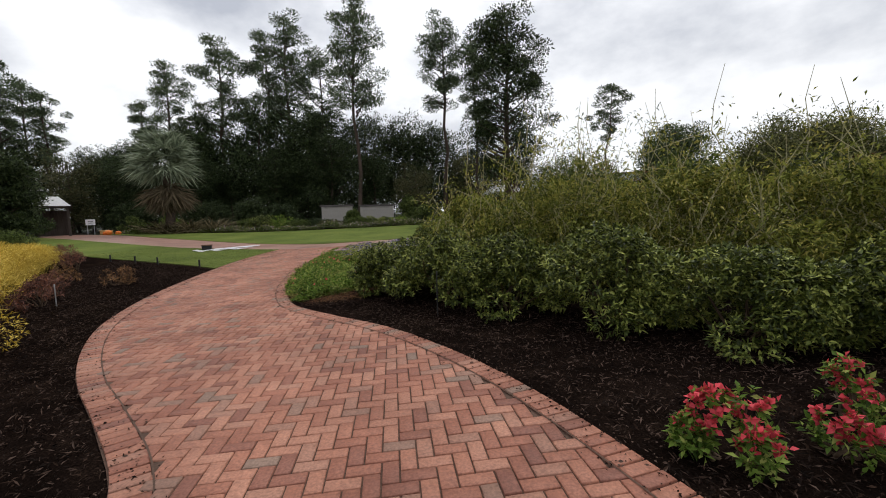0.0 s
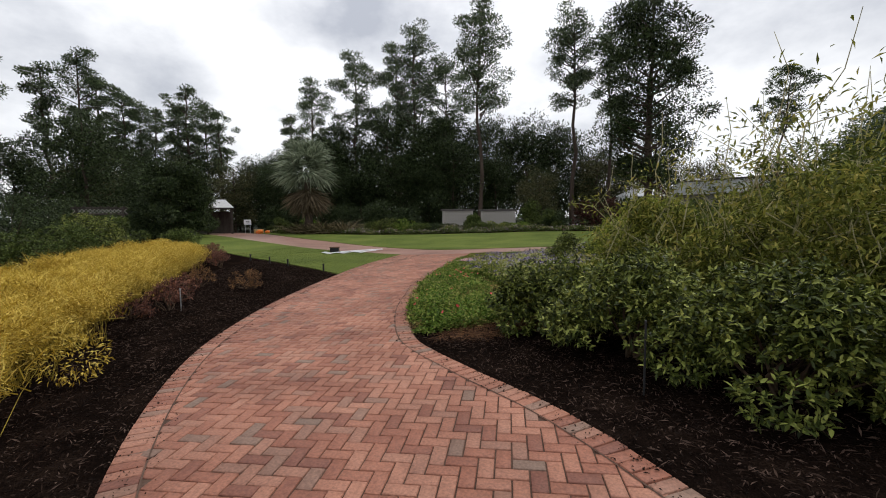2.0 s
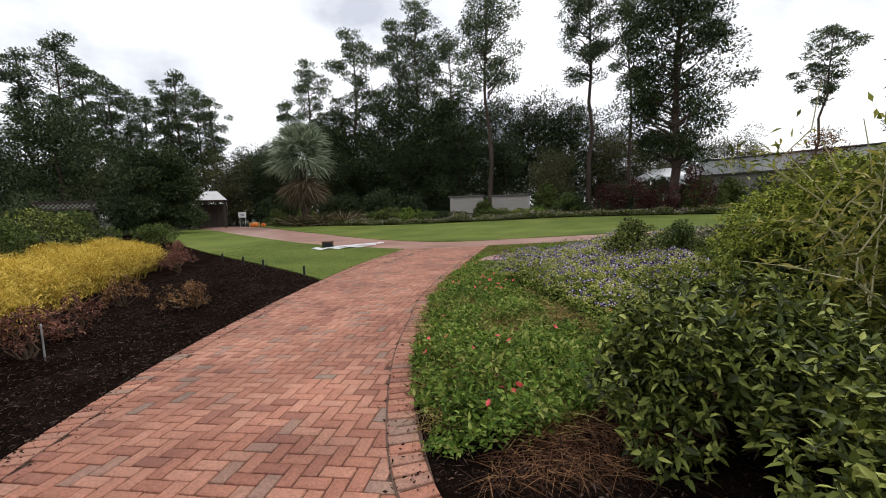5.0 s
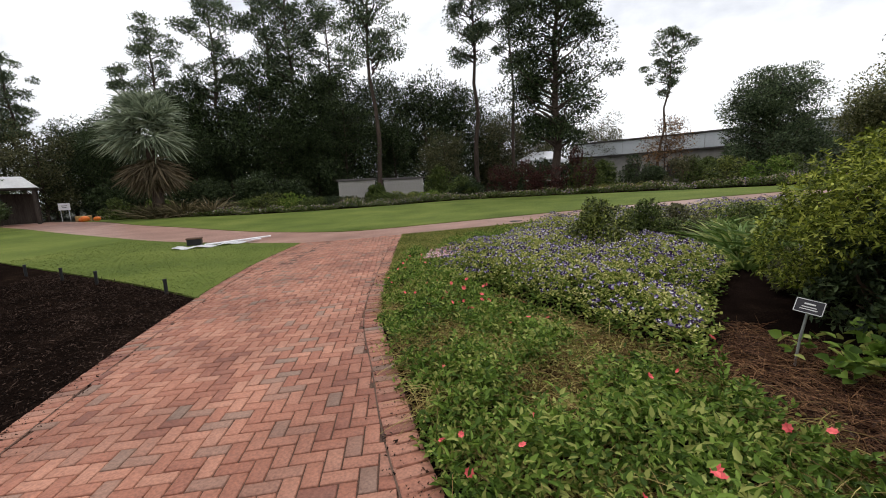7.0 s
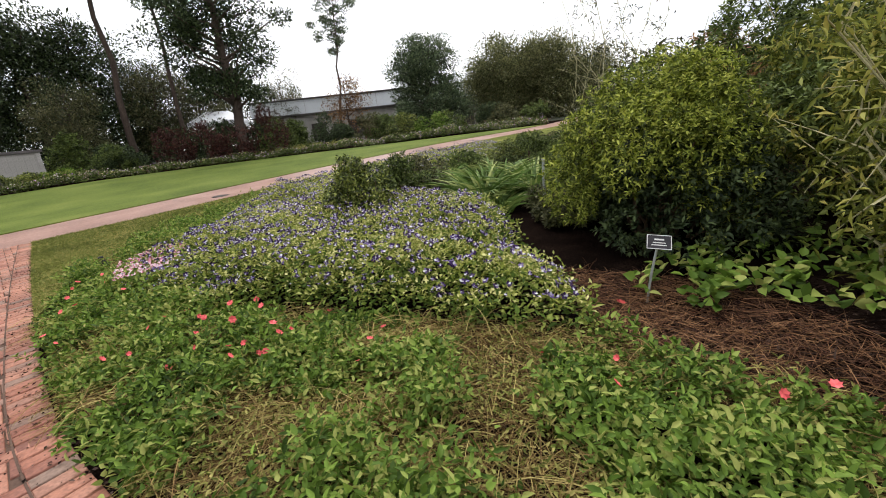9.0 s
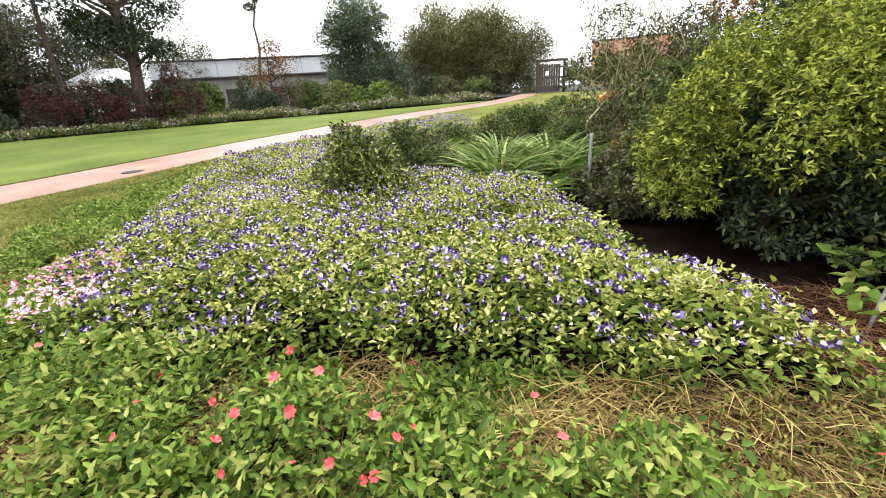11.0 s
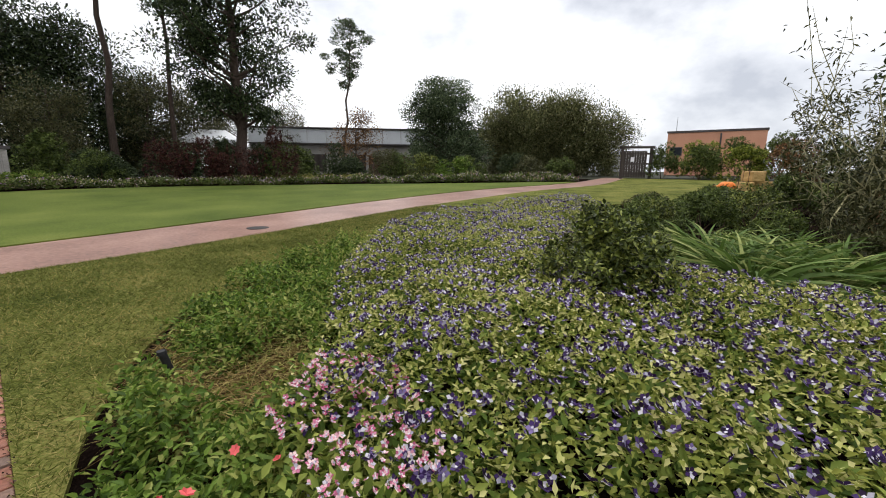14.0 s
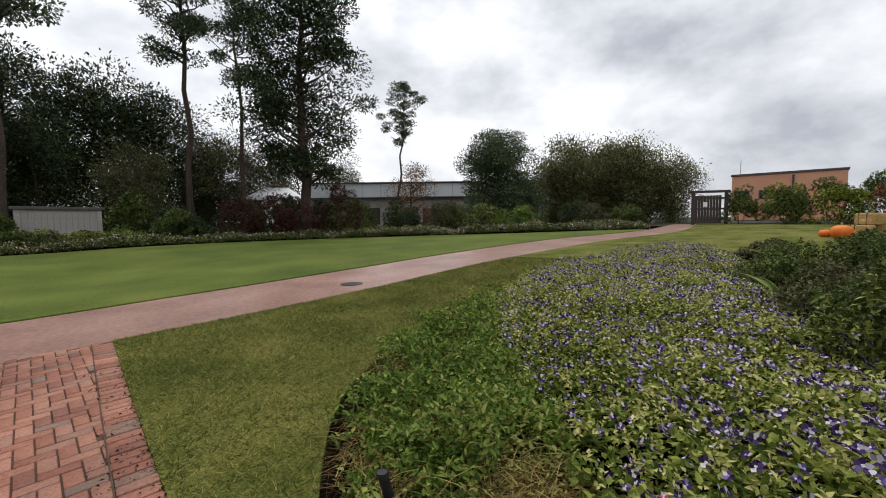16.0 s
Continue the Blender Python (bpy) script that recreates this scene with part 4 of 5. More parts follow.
bed_spots = scatter(FLOWER_BED, 10500)
bed_h = [bed_height(x, y) * (0.55 + 0.45 * smooth(0, 0.45, edge_gap(FLOWER_BED, x, y))) for x, y in bed_spots]
flower_bed = empty("flower_bed", -1.5, 13.5, "dense bed of violet and white flowers with yellow-green leaves", "flower bed", "", "stuff", 0.0)
flower_bed.matrix_basis = Matrix()
part("foliage", cover_mesh("foliage", bed_spots, bed_h, 0.052, M_TOR, 9, 0.55, 0.09, 0.05, True), M_TOR, flower_bed)
part("young_leaves", cover_mesh("young_leaves", bed_spots, [h * 1.06 for h in bed_h], 0.036, M_YOUNG, 7, 0.55, 0.05, 0.72), M_YOUNG, flower_bed, "pale yellow-green young leaves")


def blossoms(name, spots, mats, size, petals=5, rim=0):
    """Small open flowers, each a ring of petals tilted to the light."""
    V, F, I = [], [], []
    for (x, y, z) in spots:
        tilt = Vector((rng.normal() * 0.5, rng.normal() * 0.5 - 0.25, 0.8)).normalized()
        a = tilt.orthogonal().normalized()
        b = tilt.cross(a)
        w0 = rng.random() * 6.283
        s = size * (0.75 + 0.5 * rng.random())
        c = Vector((x, y, z))
        dark = rng.integers(0, 2)
        for k in range(petals):
            w = w0 + 6.283 * k / petals
            d = a * math.cos(w) + b * math.sin(w)
            e = tilt.cross(d)
            o = len(V)
            V += [tuple(c - tilt * s * 0.25), tuple(c + d * s * 0.6 + e * s * 0.38), tuple(c + d * s * 1.0 + tilt * s * 0.1), tuple(c + d * s * 0.6 - e * s * 0.38)]
            F += [(o, o + 1, o + 2), (o, o + 2, o + 3)]
            I += [0 if (k + dark) % petals < max(1, petals - rim) else min(1, len(mats) - 1)] * 2
        if len(mats) > 1:  # pale throat
            o = len(V)
            V += [tuple(c + (a * math.cos(w0 + q) + b * math.sin(w0 + q)) * s * 0.24 + tilt * s * 0.06) for q in (0, 1.57, 3.14, 4.71)]
            F += [(o, o + 1, o + 2), (o, o + 2, o + 3)]
            I += [1, 1]
    return mesh_np(name, V, F, mats[0], mats, I)


pick = rng.choice(len(bed_spots), 8000, replace=False)
bl = [(bed_spots[i][0], bed_spots[i][1], ground_z(*bed_spots[i]) + bed_h[i] * 1.10 + 0.008) for i in pick]
part("flowers", blossoms("flowers", bl, [M_VIOLET, M_PALE], 0.025, 5, 1), M_VIOLET, flower_bed, "small violet flowers with pale throats")
PINK_PATCH = [(-3.65, 13.1), (-3.55, 13.9), (-3.1, 14.3), (-2.85, 13.9), (-3.15, 13.1)]
pink_bed = empty("flower_patch", -3.2, 13.9, "patch of pink and white flowers at the bed's corner", "flower bed", "", "stuff", 0.0)
pink_bed.matrix_basis = Matrix()
ps = scatter(PINK_PATCH, 420)
ph = [0.30 + 0.1 * hills(x, y, 1.5) for x, y in ps]
part("foliage", cover_mesh("foliage", ps, ph, 0.055, M_TOR, 8), M_TOR, pink_bed)
part("flowers", blossoms("flowers", [(x, y, ground_z(x, y) + h * 1.06) for (x, y), h in list(zip(ps, ph))[:340]], [M_PINK, M_PALE], 0.016, 5, 1), M_PINK, pink_bed, "pink flowers with white throats")

# ---- groundcover ----
M_DRY = leaf_material("dry_stem", [(0.0, (0.10, 0.055, 0.022)), (0.5, (0.24, 0.15, 0.055)), (1.0, (0.40, 0.33, 0.12))], 0.7, 0.12, 0.15)
COVER = [*[(x + 0.06, y) for x, y in RIGHT_EDGE if 6.9 < y < 13.9], *[(x + 0.13, y - 0.13) for x, y in GRASS_EDGE_R if x < 4.5], (2.5, 18.7), (1.2, 18.4), (-0.5, 17.7), (-1.8, 16.3), (-2.8, 14.8), (-3.45, 14.0), (-3.65, 13.3), (-3.2, 12.45), (-2.75, 11.8), (-2.3, 11.3), (-2.0, 10.65), (-1.75, 10.1), (-1.45, 9.55), (-1.45, 9.0), (-1.3, 8.5), (-1.65, 7.7), (-2.35, 7.0)]
cover = empty("groundcover", -2.6, 10, "leafy green groundcover with coral flowers and dry stems", "groundcover", "", "stuff", 0.0)
cover.matrix_basis = Matrix()
cs = scatter(COVER, 8200)
green = [p for p in cs if hills(p[0], p[1], 2.3) > 0.38]
thin = [p for p in cs if hills(p[0], p[1], 2.3) <= 0.48]
def cover_height(x, y):
    return (0.42 * max(0.0, hills(x, y, 2.1) - 0.28) + 0.42 * max(0.0, hills(x + 5, y, 5.5) - 0.25) + 0.03) * (0.35 + 0.65 * smooth(0, 0.5, edge_gap(RIGHT_EDGE, x, y)))


part("foliage", cover_mesh("foliage", green, [cover_height(x, y) for x, y in green], 0.047, M_COVER, 12, 0.52, 0.06, 0.1, True), M_COVER, cover)
part("yellowing_leaves", cover_mesh("yellowing_leaves", thin, [0.7 * cover_height(x, y) for x, y in thin], 0.032, M_COVER_Y, 4, 0.4, 0.08, 0.2, True), M_COVER_Y, cover, "yellowing thin leaves")
tp = np.repeat(np.array([(x, y, ground_z(x, y) + 0.02) for x, y in thin]), 7, 0) + rng.normal(size=(len(thin) * 7, 3)) * [0.07, 0.07, 0.04]
part("dry_stems", blades_mesh("dry_stems", tp, rng.normal(size=tp.shape) * [1, 1, 0.3] + [0, 0, 0.3], 0.12 + 0.2 * rng.random(len(tp)), 0.005, M_DRY, 0.8, 3), M_DRY, cover, "dry tan stems")
cf = [p for p in green if p[1] < 14.0 and hills(p[0] + 9, p[1], 0.8) > 0.42]
cf = [cf[i] for i in rng.choice(len(cf), 56, replace=False)]
part("flowers", blossoms("flowers", [(x, y, ground_z(x, y) + cover_height(x, y) + 0.05) for x, y in cf], [M_CORAL], 0.024, 7), M_CORAL, cover, "coral pink flowers")
straw = empty("pine_straw", -1.0, 9.2, "patch of russet pine straw beside the flower bed", "pine straw", "", "stuff", 0.0)
straw.matrix_basis = Matrix()
STRAW = [(-1.5, 9.4), (-0.6, 10.3), (-0.35, 9.7), (-0.3, 8.8), (-0.8, 8.0), (-1.6, 7.0), (-2.3, 6.75), (-2.2, 7.3), (-1.9, 8.0), (-1.7, 8.6)]
sp = np.array([(x, y, ground_z(x, y) + 0.015) for x, y in scatter(STRAW, 8000)])
sp[:, 2] += 0.035 * rng.random(len(sp))
part("needles", blades_mesh("needles", sp, rng.normal(size=sp.shape) * [1, 1, 0.16], 0.12 + 0.1 * rng.random(len(sp)), 0.0035, M_STRAW, 0.2, 2), M_STRAW, straw)

# ---- mulch chips and grass blades ----
def chips(name, poly, n, label, low=0.015, high=0.06):
    pts = scatter(poly, n)
    P = np.array([(x, y, ground_z(x, y) + 0.004) for x, y in pts])
    P[:, 2] += 0.022 * rng.random(n)
    D = rng.normal(size=(n, 3)) * [1, 1, 0.35]
    me = leaves(name, P, D, low + (high - low) * rng.random(n) ** 2 * 1.6, 0.005 + 0.010 * rng.random(n), M_CHIP, fold=0.35)
    return tagged(part(name, me, M_CHIP, None, label), "", "mulch", "", "stuff")


near_left = [*[(x - 0.02, y) for x, y in LEFT_EDGE if 0.5 < y < 13.0], *[p for p in MULCH_EDGE_L if p[0] > -13], (-11, 10), (-6.5, 3), (-3.5, 0.5)]
near_right = [*[(x + 0.02, y) for x, y in RIGHT_EDGE if 0.5 < y < 9.0], (-0.5, 9.5), (1.2, 7.2), (4.5, 4.2), (5, 1)]
chips("mulch_chips", near_left, 44000, "loose dark bark chips of the mulch bed")
def litter(edge, lo, hi, n, off, label):
    line = [p for p in edge if lo < p[1] < hi]
    pts = [line[i] for i in rng.integers(0, len(line), n)]
    P = np.array([(x, y, ground_z(x, y) + 0.021) for x, y in pts]) + np.stack([off * rng.random(n) ** 2.2, rng.normal(size=n) * 0.08, np.zeros(n)], 1)
    me = leaves("path_litter", P, rng.normal(size=(n, 3)) * [1, 1, 0.25], 0.008 + 0.03 * rng.random(n) ** 2, 0.006 + 0.012 * rng.random(n), M_CHIP, fold=0.3)
    tagged(part("path_litter", me, M_CHIP, None, label), "", "litter", "", "stuff")


litter(LEFT_EDGE, 1, 19, 2600, 0.35, "bark crumbs strewn over the path's margin")
litter(RIGHT_EDGE, 1, 19, 2200, -0.3, "bark crumbs strewn over the path's margin")
IVY = [(-1.15, 9.3), (-0.5, 9.75), (0.5, 9.2), (1.0, 8.4), (0.3, 8.1), (-0.5, 8.6), (-0.9, 8.9)]
ivy = empty("creeping_plant", 0, 9, "broad-leaved creeping plant under the yellow-green shrub", "plant", "", "stuff", 0.0)
ivy.matrix_basis = Matrix()
iv = [p for p in scatter(IVY, 150) if hills(p[0], p[1], 2.4) > 0.46]
part("foliage", cover_mesh("foliage", iv, [0.2] * len(iv), 0.085, M_COVER, 5, 0.8, 0.1, 0.25, True), M_COVER, ivy)
chips("mulch_chips", near_right, 34000, "loose dark bark chips under the shrubs")


def turf(name, poly, n, label, mat, h=0.05, w=0.005):
    pts = scatter(poly, n)
    P = np.array([(x, y, ground_z(x, y) + 0.012) for x, y in pts])
    D = rng.normal(size=(n, 3)) * [0.55, 0.55, 0.1] + [0, 0, 0.75]
    return tagged(part(name, blades_mesh(name, P, D, h * (0.6 + 0.8 * rng.random(n)), w, mat, 0.4, 1), mat, None, label), "", "grass", "", "stuff")


turf("grass_blades", [p for p in grass_right_poly if p[0] < 6 and p[1] < 22.4] , 110000, "short olive grass blades of the strip", M_BLADE, 0.055, 0.006)
M_LAWNBLADE = leaf_material("lawn_blade", [(0.0, (0.05, 0.075, 0.012)), (0.5, (0.10, 0.135, 0.022)), (1.0, (0.17, 0.20, 0.05))], 0.7, 0.2, 0.2)
turf("grass_blades", [p for p in lawn_left_poly if p[0] > -16], 20000, "short green grass blades of the lawn wedge", M_LAWNBLADE, 0.045, 0.009)

# ---- golden grasses and red shrubs ----
def golden(x, y, r, h, seed):
    global rng
    rng = np.random.default_rng(seed + 2000)
    th = empty("golden_grass", x + 0.35, y - 0.15, "feathery golden-yellow perennial clump beside the mulch", "ornamental grass", "golden clumps beside the path")
    h *= 1.15
    n = 2300
    P = np.clip(rng.normal(size=(n, 3)) * [r * 0.42, r * 0.42, 0], -0.8 * r, 0.8 * r)
    P[:, 2] = h * (0.42 + 0.38 * rng.random(n)) * np.exp(-(P[:, 0] ** 2 + P[:, 1] ** 2) / (2.2 * r * r))
    D = rng.normal(size=(n, 3)) * [0.5, 0.5, 0.25] + [0, 0, 0.85]
    part("plumes", blades_mesh("plumes", P, D, h * (0.14 + 0.22 * rng.random(n)), 0.009, M_GOLD, 0.4, 2), M_GOLD, th)
    m = 5200
    lumps = [blob(m // 13, (rng.normal() * r * 0.38, rng.normal() * r * 0.38, h * rng.uniform(0.25, 0.72)), (r * 0.4, r * 0.4, h * 0.22), 0.5) for _ in range(13)]
    Q, d = np.concatenate([q[0] for q in lumps]), np.concatenate([q[1] for q in lumps])
    m = len(Q)
    Q[:, 2] = np.maximum(Q[:, 2], 0.03)
    part("foliage", leaves("foliage", Q, d + ruffle(m, 0.7, 0.2), 0.035 + 0.035 * rng.random(m), 0.016, M_GOLD, droop=0.2), M_GOLD, th)
    k = 700
    Q = np.clip(rng.normal(size=(k, 3)) * [r * 0.35, r * 0.35, 0], -0.6 * r, 0.6 * r)
    part("branchwork", blades_mesh("branchwork", Q, rng.normal(size=(k, 3)) * [0.28, 0.28, 0] + [0, 0, 1], h * 0.6, 0.007, M_GOLD_LOW, 0.2, 2), M_GOLD_LOW, th, "ochre stems")


for i, (x, y, r, h) in enumerate([(-4.9, 2.3, 0.7, 0.95), (-5.6, 3.6, 0.75, 0.98), (-6.7, 4.6, 0.75, 0.95), (-7.7, 5.8, 0.75, 0.92), (-8.8, 6.9, 0.75, 0.92), (-9.9, 8.2, 0.75, 0.9), (-11.0, 9.5, 0.8, 0.92),
                                  (-12.0, 10.8, 0.8, 0.92), (-12.9, 12.2, 0.8, 0.9), (-6.6, 3.2, 0.8, 0.98), (-8.0, 4.5, 0.8, 0.98), (-9.6, 6.3, 0.85, 0.95), (-11.2, 8.0, 0.85, 0.95), (-12.6, 9.8, 0.85, 0.95),
                                  (-14.0, 11.8, 0.85, 0.95), (-13.8, 13.4, 0.75, 0.85), (-15.2, 13.6, 0.8, 0.9)]):
    golden(x, y, r, h, i)
for i, (x, y, r, h) in enumerate([(-7.9, 7.9, 0.45, 0.62), (-8.5, 8.7, 0.42, 0.62), (-9.6, 10.2, 0.4, 0.55), (-8.3, 10.3, 0.42, 0.55), (-13.1, 14.3, 0.55, 0.75), (-14.0, 15.1, 0.55, 0.75), (-12.2, 13.6, 0.45, 0.6), (-14.9, 15.9, 0.5, 0.7), (-7.9, 7.2, 0.35, 0.4)]):
    shrub("red_shrub", x, y, r, r, h, M_RUST if i in (3, 2) else M_MAROON, "small russet twiggy shrub in the mulch", 900, 0.055, "shrub", "russet shrubs in the mulch", 0.05, 9, 8, 140 + i, 0.35)
for i, (x, y, r, h, mt) in enumerate([(-17, 10.5, 1.2, 1.3, M_MID), (-19.5, 13.5, 1.3, 1.5, M_MID), (-16.5, 7.5, 1.1, 1.2, M_MID), (-22, 16, 1.6, 1.9, M_AZALEA), (-24.5, 19, 1.5, 2.0, M_MID), (-26, 15, 2.2, 3.0, M_DARK), (-29, 18.5, 2.2, 3.4, M_DARK),
                                      (-14.5, 4.5, 1.1, 1.0, M_OLIVE), (-13, 1.5, 1.0, 1.0, M_MID), (-31, 12, 2.5, 3.6, M_DARK), (-20.5, 9.5, 1.2, 1.6, M_MID), (-21.5, 20.5, 1.2, 1.1, M_MID), (-33.5, 22.5, 2.4, 3.6, M_DARK), (-23, 4, 2, 2.4, M_MID)]):
    shrub("shrub", x, y, r, r, h, mt, "mixed green shrub behind the golden bed", 5600, 0.06 + 0.022 * r, "shrub", "shrubs behind the golden bed", 0.12, 18, 6, 170 + i, 0.5)

# ---- far border ----
rng = np.random.default_rng(61)
front = empty("border_flowers", 0, 40, "low band of pale and yellow bedding flowers along the lawn", "flower bed", "", "stuff", 0.0)
front.matrix_basis = Matrix()
BAND = [*LAWN_FAR, *reversed([(x + (0.15 if x < 8 else 1.3), y + 1.25) for x, y in LAWN_FAR])]
bs = scatter(BAND, 5600)
part("foliage", cover_mesh("foliage", bs, [0.14 + 0.95 * max(0.0, hills(x, y, 0.8) - 0.25) for x, y in bs], 0.11, M_MID, 9, 0.6, 0.14), M_MID, front)
fs = [bs[i] for i in rng.choice(len(bs), 2600, replace=False)]
part("flowers", cover_mesh("flowers", fs, [0.2 + 0.95 * max(0.0, hills(x, y, 0.8) - 0.25) for x, y in fs], 0.085, M_FLOWERMIX, 4, 0.9, 0.12), M_FLOWERMIX, front, "pale mixed flowers")
spots = []
for k, (x, y) in enumerate(LAWN_FAR[::3]):
    spots.append((x + (0.6 if x < 8 else 2.3) + rng.normal() * 0.5, y + 2.4 + rng.normal() * 0.5))
for k, (x, y) in enumerate(spots):
    if -26.5 < x < -20:
        continue
    mt = [M_MID, M_AZALEA, M_COVER, M_MID, M_DARK, M_OLIVE][k % 6]
    if 1.5 < x < 7:
        mt = M_PURPLE
    tall = 2.0 + 1.1 * rng.random() + (0.6 if 0 < x < 13 else 0)
    shrub("border_shrub", x, y, 1.4 + 0.5 * rng.random(), 1.3, tall * (0.62 if x < -14 else 0.42 if x < -4.2 else 1.08 if 0 < x < 14 else 0.72), mt, "dark red-leaved border shrub" if mt is M_PURPLE else "leafy green border shrub behind the bedding flowers", 4800, 0.105, "shrub", "shrubs in the far border", 0.08, 14, 4, 200 + k, 0.55)
    rng = np.random.default_rng(900 + k)
for i, (x, y) in enumerate([(8.5, 39.5), (9.6, 39.0), (10.8, 38.4), (7.3, 40.0)]):
    strap_plant(x, y, 1.0, 1.2, 90, "upright pale ornamental grass in the border", 50 + i, "grasses in the border", M_COVER_Y, 0.07)
for i, (x, y, r, h, mt) in enumerate([(-31.5, 45.0, 2.2, 3.4, M_DARK), (-28.5, 46.0, 2.2, 3.4, M_DARK), (-34, 44.5, 2.0, 3.3, M_DARK), (-19.6, 42.5, 1.9, 3.6, M_DARK), (-17, 44, 1.9, 2.9, M_DARK), (-25.5, 46, 2.2, 3.4, M_DARK),
                                      (-27.9, 38.6, 1.0, 0.9, M_MID), (-3.6, 45.5, 1.8, 3.4, M_MID), (-9.0, 41.5, 1.0, 1.9, M_MID), (-1.5, 44.3, 1.6, 2.2, M_DARK), (19.2, 43, 1.3, 2.2, M_MID), (14.5, 42.5, 1.4, 1.9, M_DARK), (26, 34, 1.3, 1.1, M_MID),
                                      (-35.5, 34.5, 2.0, 2.6, M_DARK), (4.8, 45.5, 1.9, 3.4, M_DARK), (6.4, 47.6, 1.6, 3.3, M_DARK), (2.6, 46.5, 1.9, 3.2, M_DARK), (10.8, 44.0, 1.5, 2.6, M_MID), (8.6, 46.2, 1.5, 3.0, M_DARK)]):
    shrub("hedge_shrub", x, y, r, r, h, mt, "dense dark clipped hedge bush behind the lawn" if mt is M_DARK else "full green shrub behind the lawn", 6500, 0.15, "shrub", "hedge bushes behind the lawn", 0.06, 20, 3, 300 + i, 0.6)
for i, (x, y, r, h, mt) in enumerate([(28.0, 23.0, 1.2, 1.6, M_MID), (29.5, 21.2, 1.3, 1.9, M_LIME), (27.6, 20.6, 1.2, 1.5, M_MID), (29.0, 18.8, 1.3, 1.7, M_MID), (27.3, 18.0, 1.2, 1.5, M_LIME), (28.0, 15.8, 1.3, 1.6, M_RUST), (26.0, 13.5, 1.4, 1.6, M_MID), (30.5, 16.5, 1.5, 2.0, M_MID)]):
    shrub("shrub", x, y, r * 1.35, r * 1.35, h * 1.6, mt, "leafy yellow-green shrub beside the gate", 5600, 0.11, "shrub", "shrubs beside the gate", 0.05, 14, 4, 340 + i, 0.6)
for i, (x, y, r, h, mt) in enumerate([(11.5, 12.0, 1.2, 1.5, M_DARK), (9.0, 13.5, 1.0, 1.0, M_MID), (10.5, 10.0, 1.6, 2.4, M_RUST), (14.5, 10.5, 1.8, 2.6, M_DARK), (8.0, 8.2, 1.6, 2.6, M_DARK), (6.6, 14.6, 0.9, 0.9, M_MID)]):
    shrub("shrub", x, y, r, r, h, mt, "dark shrub at the far side of the flower garden", 6500, 0.075, "shrub", "shrubs at the far side of the flower garden", 0.05, 18, 6, 360 + i, 0.5)

# ---- buildings and garden structures ----
def boards(parent, x0, x1, y, z0, z1, width, mat, name="board", thick=0.025):
    n = max(1, int((x1 - x0) / width))
    me = None
    for k in range(n):
        if me is None:
            bm = box(bmesh.new(), width - 0.012, thick, z1 - z0, None, 0.004)
            ob = part(name, bm, mat, parent)
            me = ob.data
        else:
            ob = part(name, me, mat, parent)
        ob.matrix_basis = pose(x0 + width * (k + 0.5), y, (z0 + z1) / 2 + rng.normal() * 0.006)


rng = np.random.default_rng(71)
def low_wall(x, y, length, h, turn, label):
    th = empty("garden_screen", x, y, label, "fence", "pale screens behind the border", turn=turn)
    part("panel", box(bmesh.new(), length, 0.12, h, pose(0, 0, h / 2), 0.01), M_GREYWALL, th)
    part("cap", box(bmesh.new(), length + 0.3, 0.42, 0.16, pose(0, 0, h + 0.08), 0.02), M_CAP, th, "dark overhanging cap")
    boards(th, -length / 2, length / 2, -0.08, 0.05, h - 0.05, 0.24, M_GREYWALL, "slat")
    for s in (-1, 1):
        part("post", box(bmesh.new(), 0.22, 0.24, h + 0.05, pose(s * (length / 2 - 0.1), 0, h / 2), 0.01), M_GREYWALL, th)


low_wall(-10.7, 41.8, 3.0, 2.15, 6, "weathered pale timber screen with a dark cap")
low_wall(-6.9, 43.2, 3.4, 2.05, 12, "weathered pale timber screen with a dark cap")


def long_building():
    th = empty("long_building", 24.4, 51.8, "long low pale-clad building with a dark eaves line", "building", turn=-37.2)
    L, H = 29.0, 4.9
    part("wall", box(bmesh.new(), L, 6.0, H, pose(0, 3, H / 2), 0.02), M_GREYWALL, th)
    for k in range(14):
        part("cladding_panel", box(bmesh.new(), L / 14 - 0.05, 0.08, 1.5, pose(-L / 2 + L / 14 * (k + 0.5), -0.1, H - 0.78), 0.01), M_SIDING, th)
    part("roof_edge", box(bmesh.new(), L + 0.4, 6.5, 0.14, pose(0, 2.9, H + 0.09), 0.02), M_CAP, th, "dark eaves")
    part("ledge", box(bmesh.new(), L, 0.5, 0.14, pose(0, -0.25, H - 1.62), 0.02), M_CAP, th, "dark ledge")
    for k in range(6):
        part("door_bay", box(bmesh.new(), 1.6, 0.07, 1.9, pose(-L / 2 + 3 + k * 4.4, -0.04, 1.2), 0.01), M_WOOD, th, "dark timber bay")


long_building()
fence = empty("timber_fence", 21.6, 46.2, "brown vertical-board timber fence behind the border", "fence", turn=-37)
boards(fence, -2.4, 2.4, 0, 0.1, 1.9, 0.16, M_WOODBROWN)
for s in (-2.3, 0, 2.3):
    part("post", box(bmesh.new(), 0.12, 0.12, 2.0, pose(s, 0.09, 1.0), 0.01), M_WOODBROWN, fence)
for s in (0.5, 1.5):
    part("rail", box(bmesh.new(), 4.8, 0.05, 0.1, pose(0, 0.045, s), 0.006), M_WOODBROWN, fence)

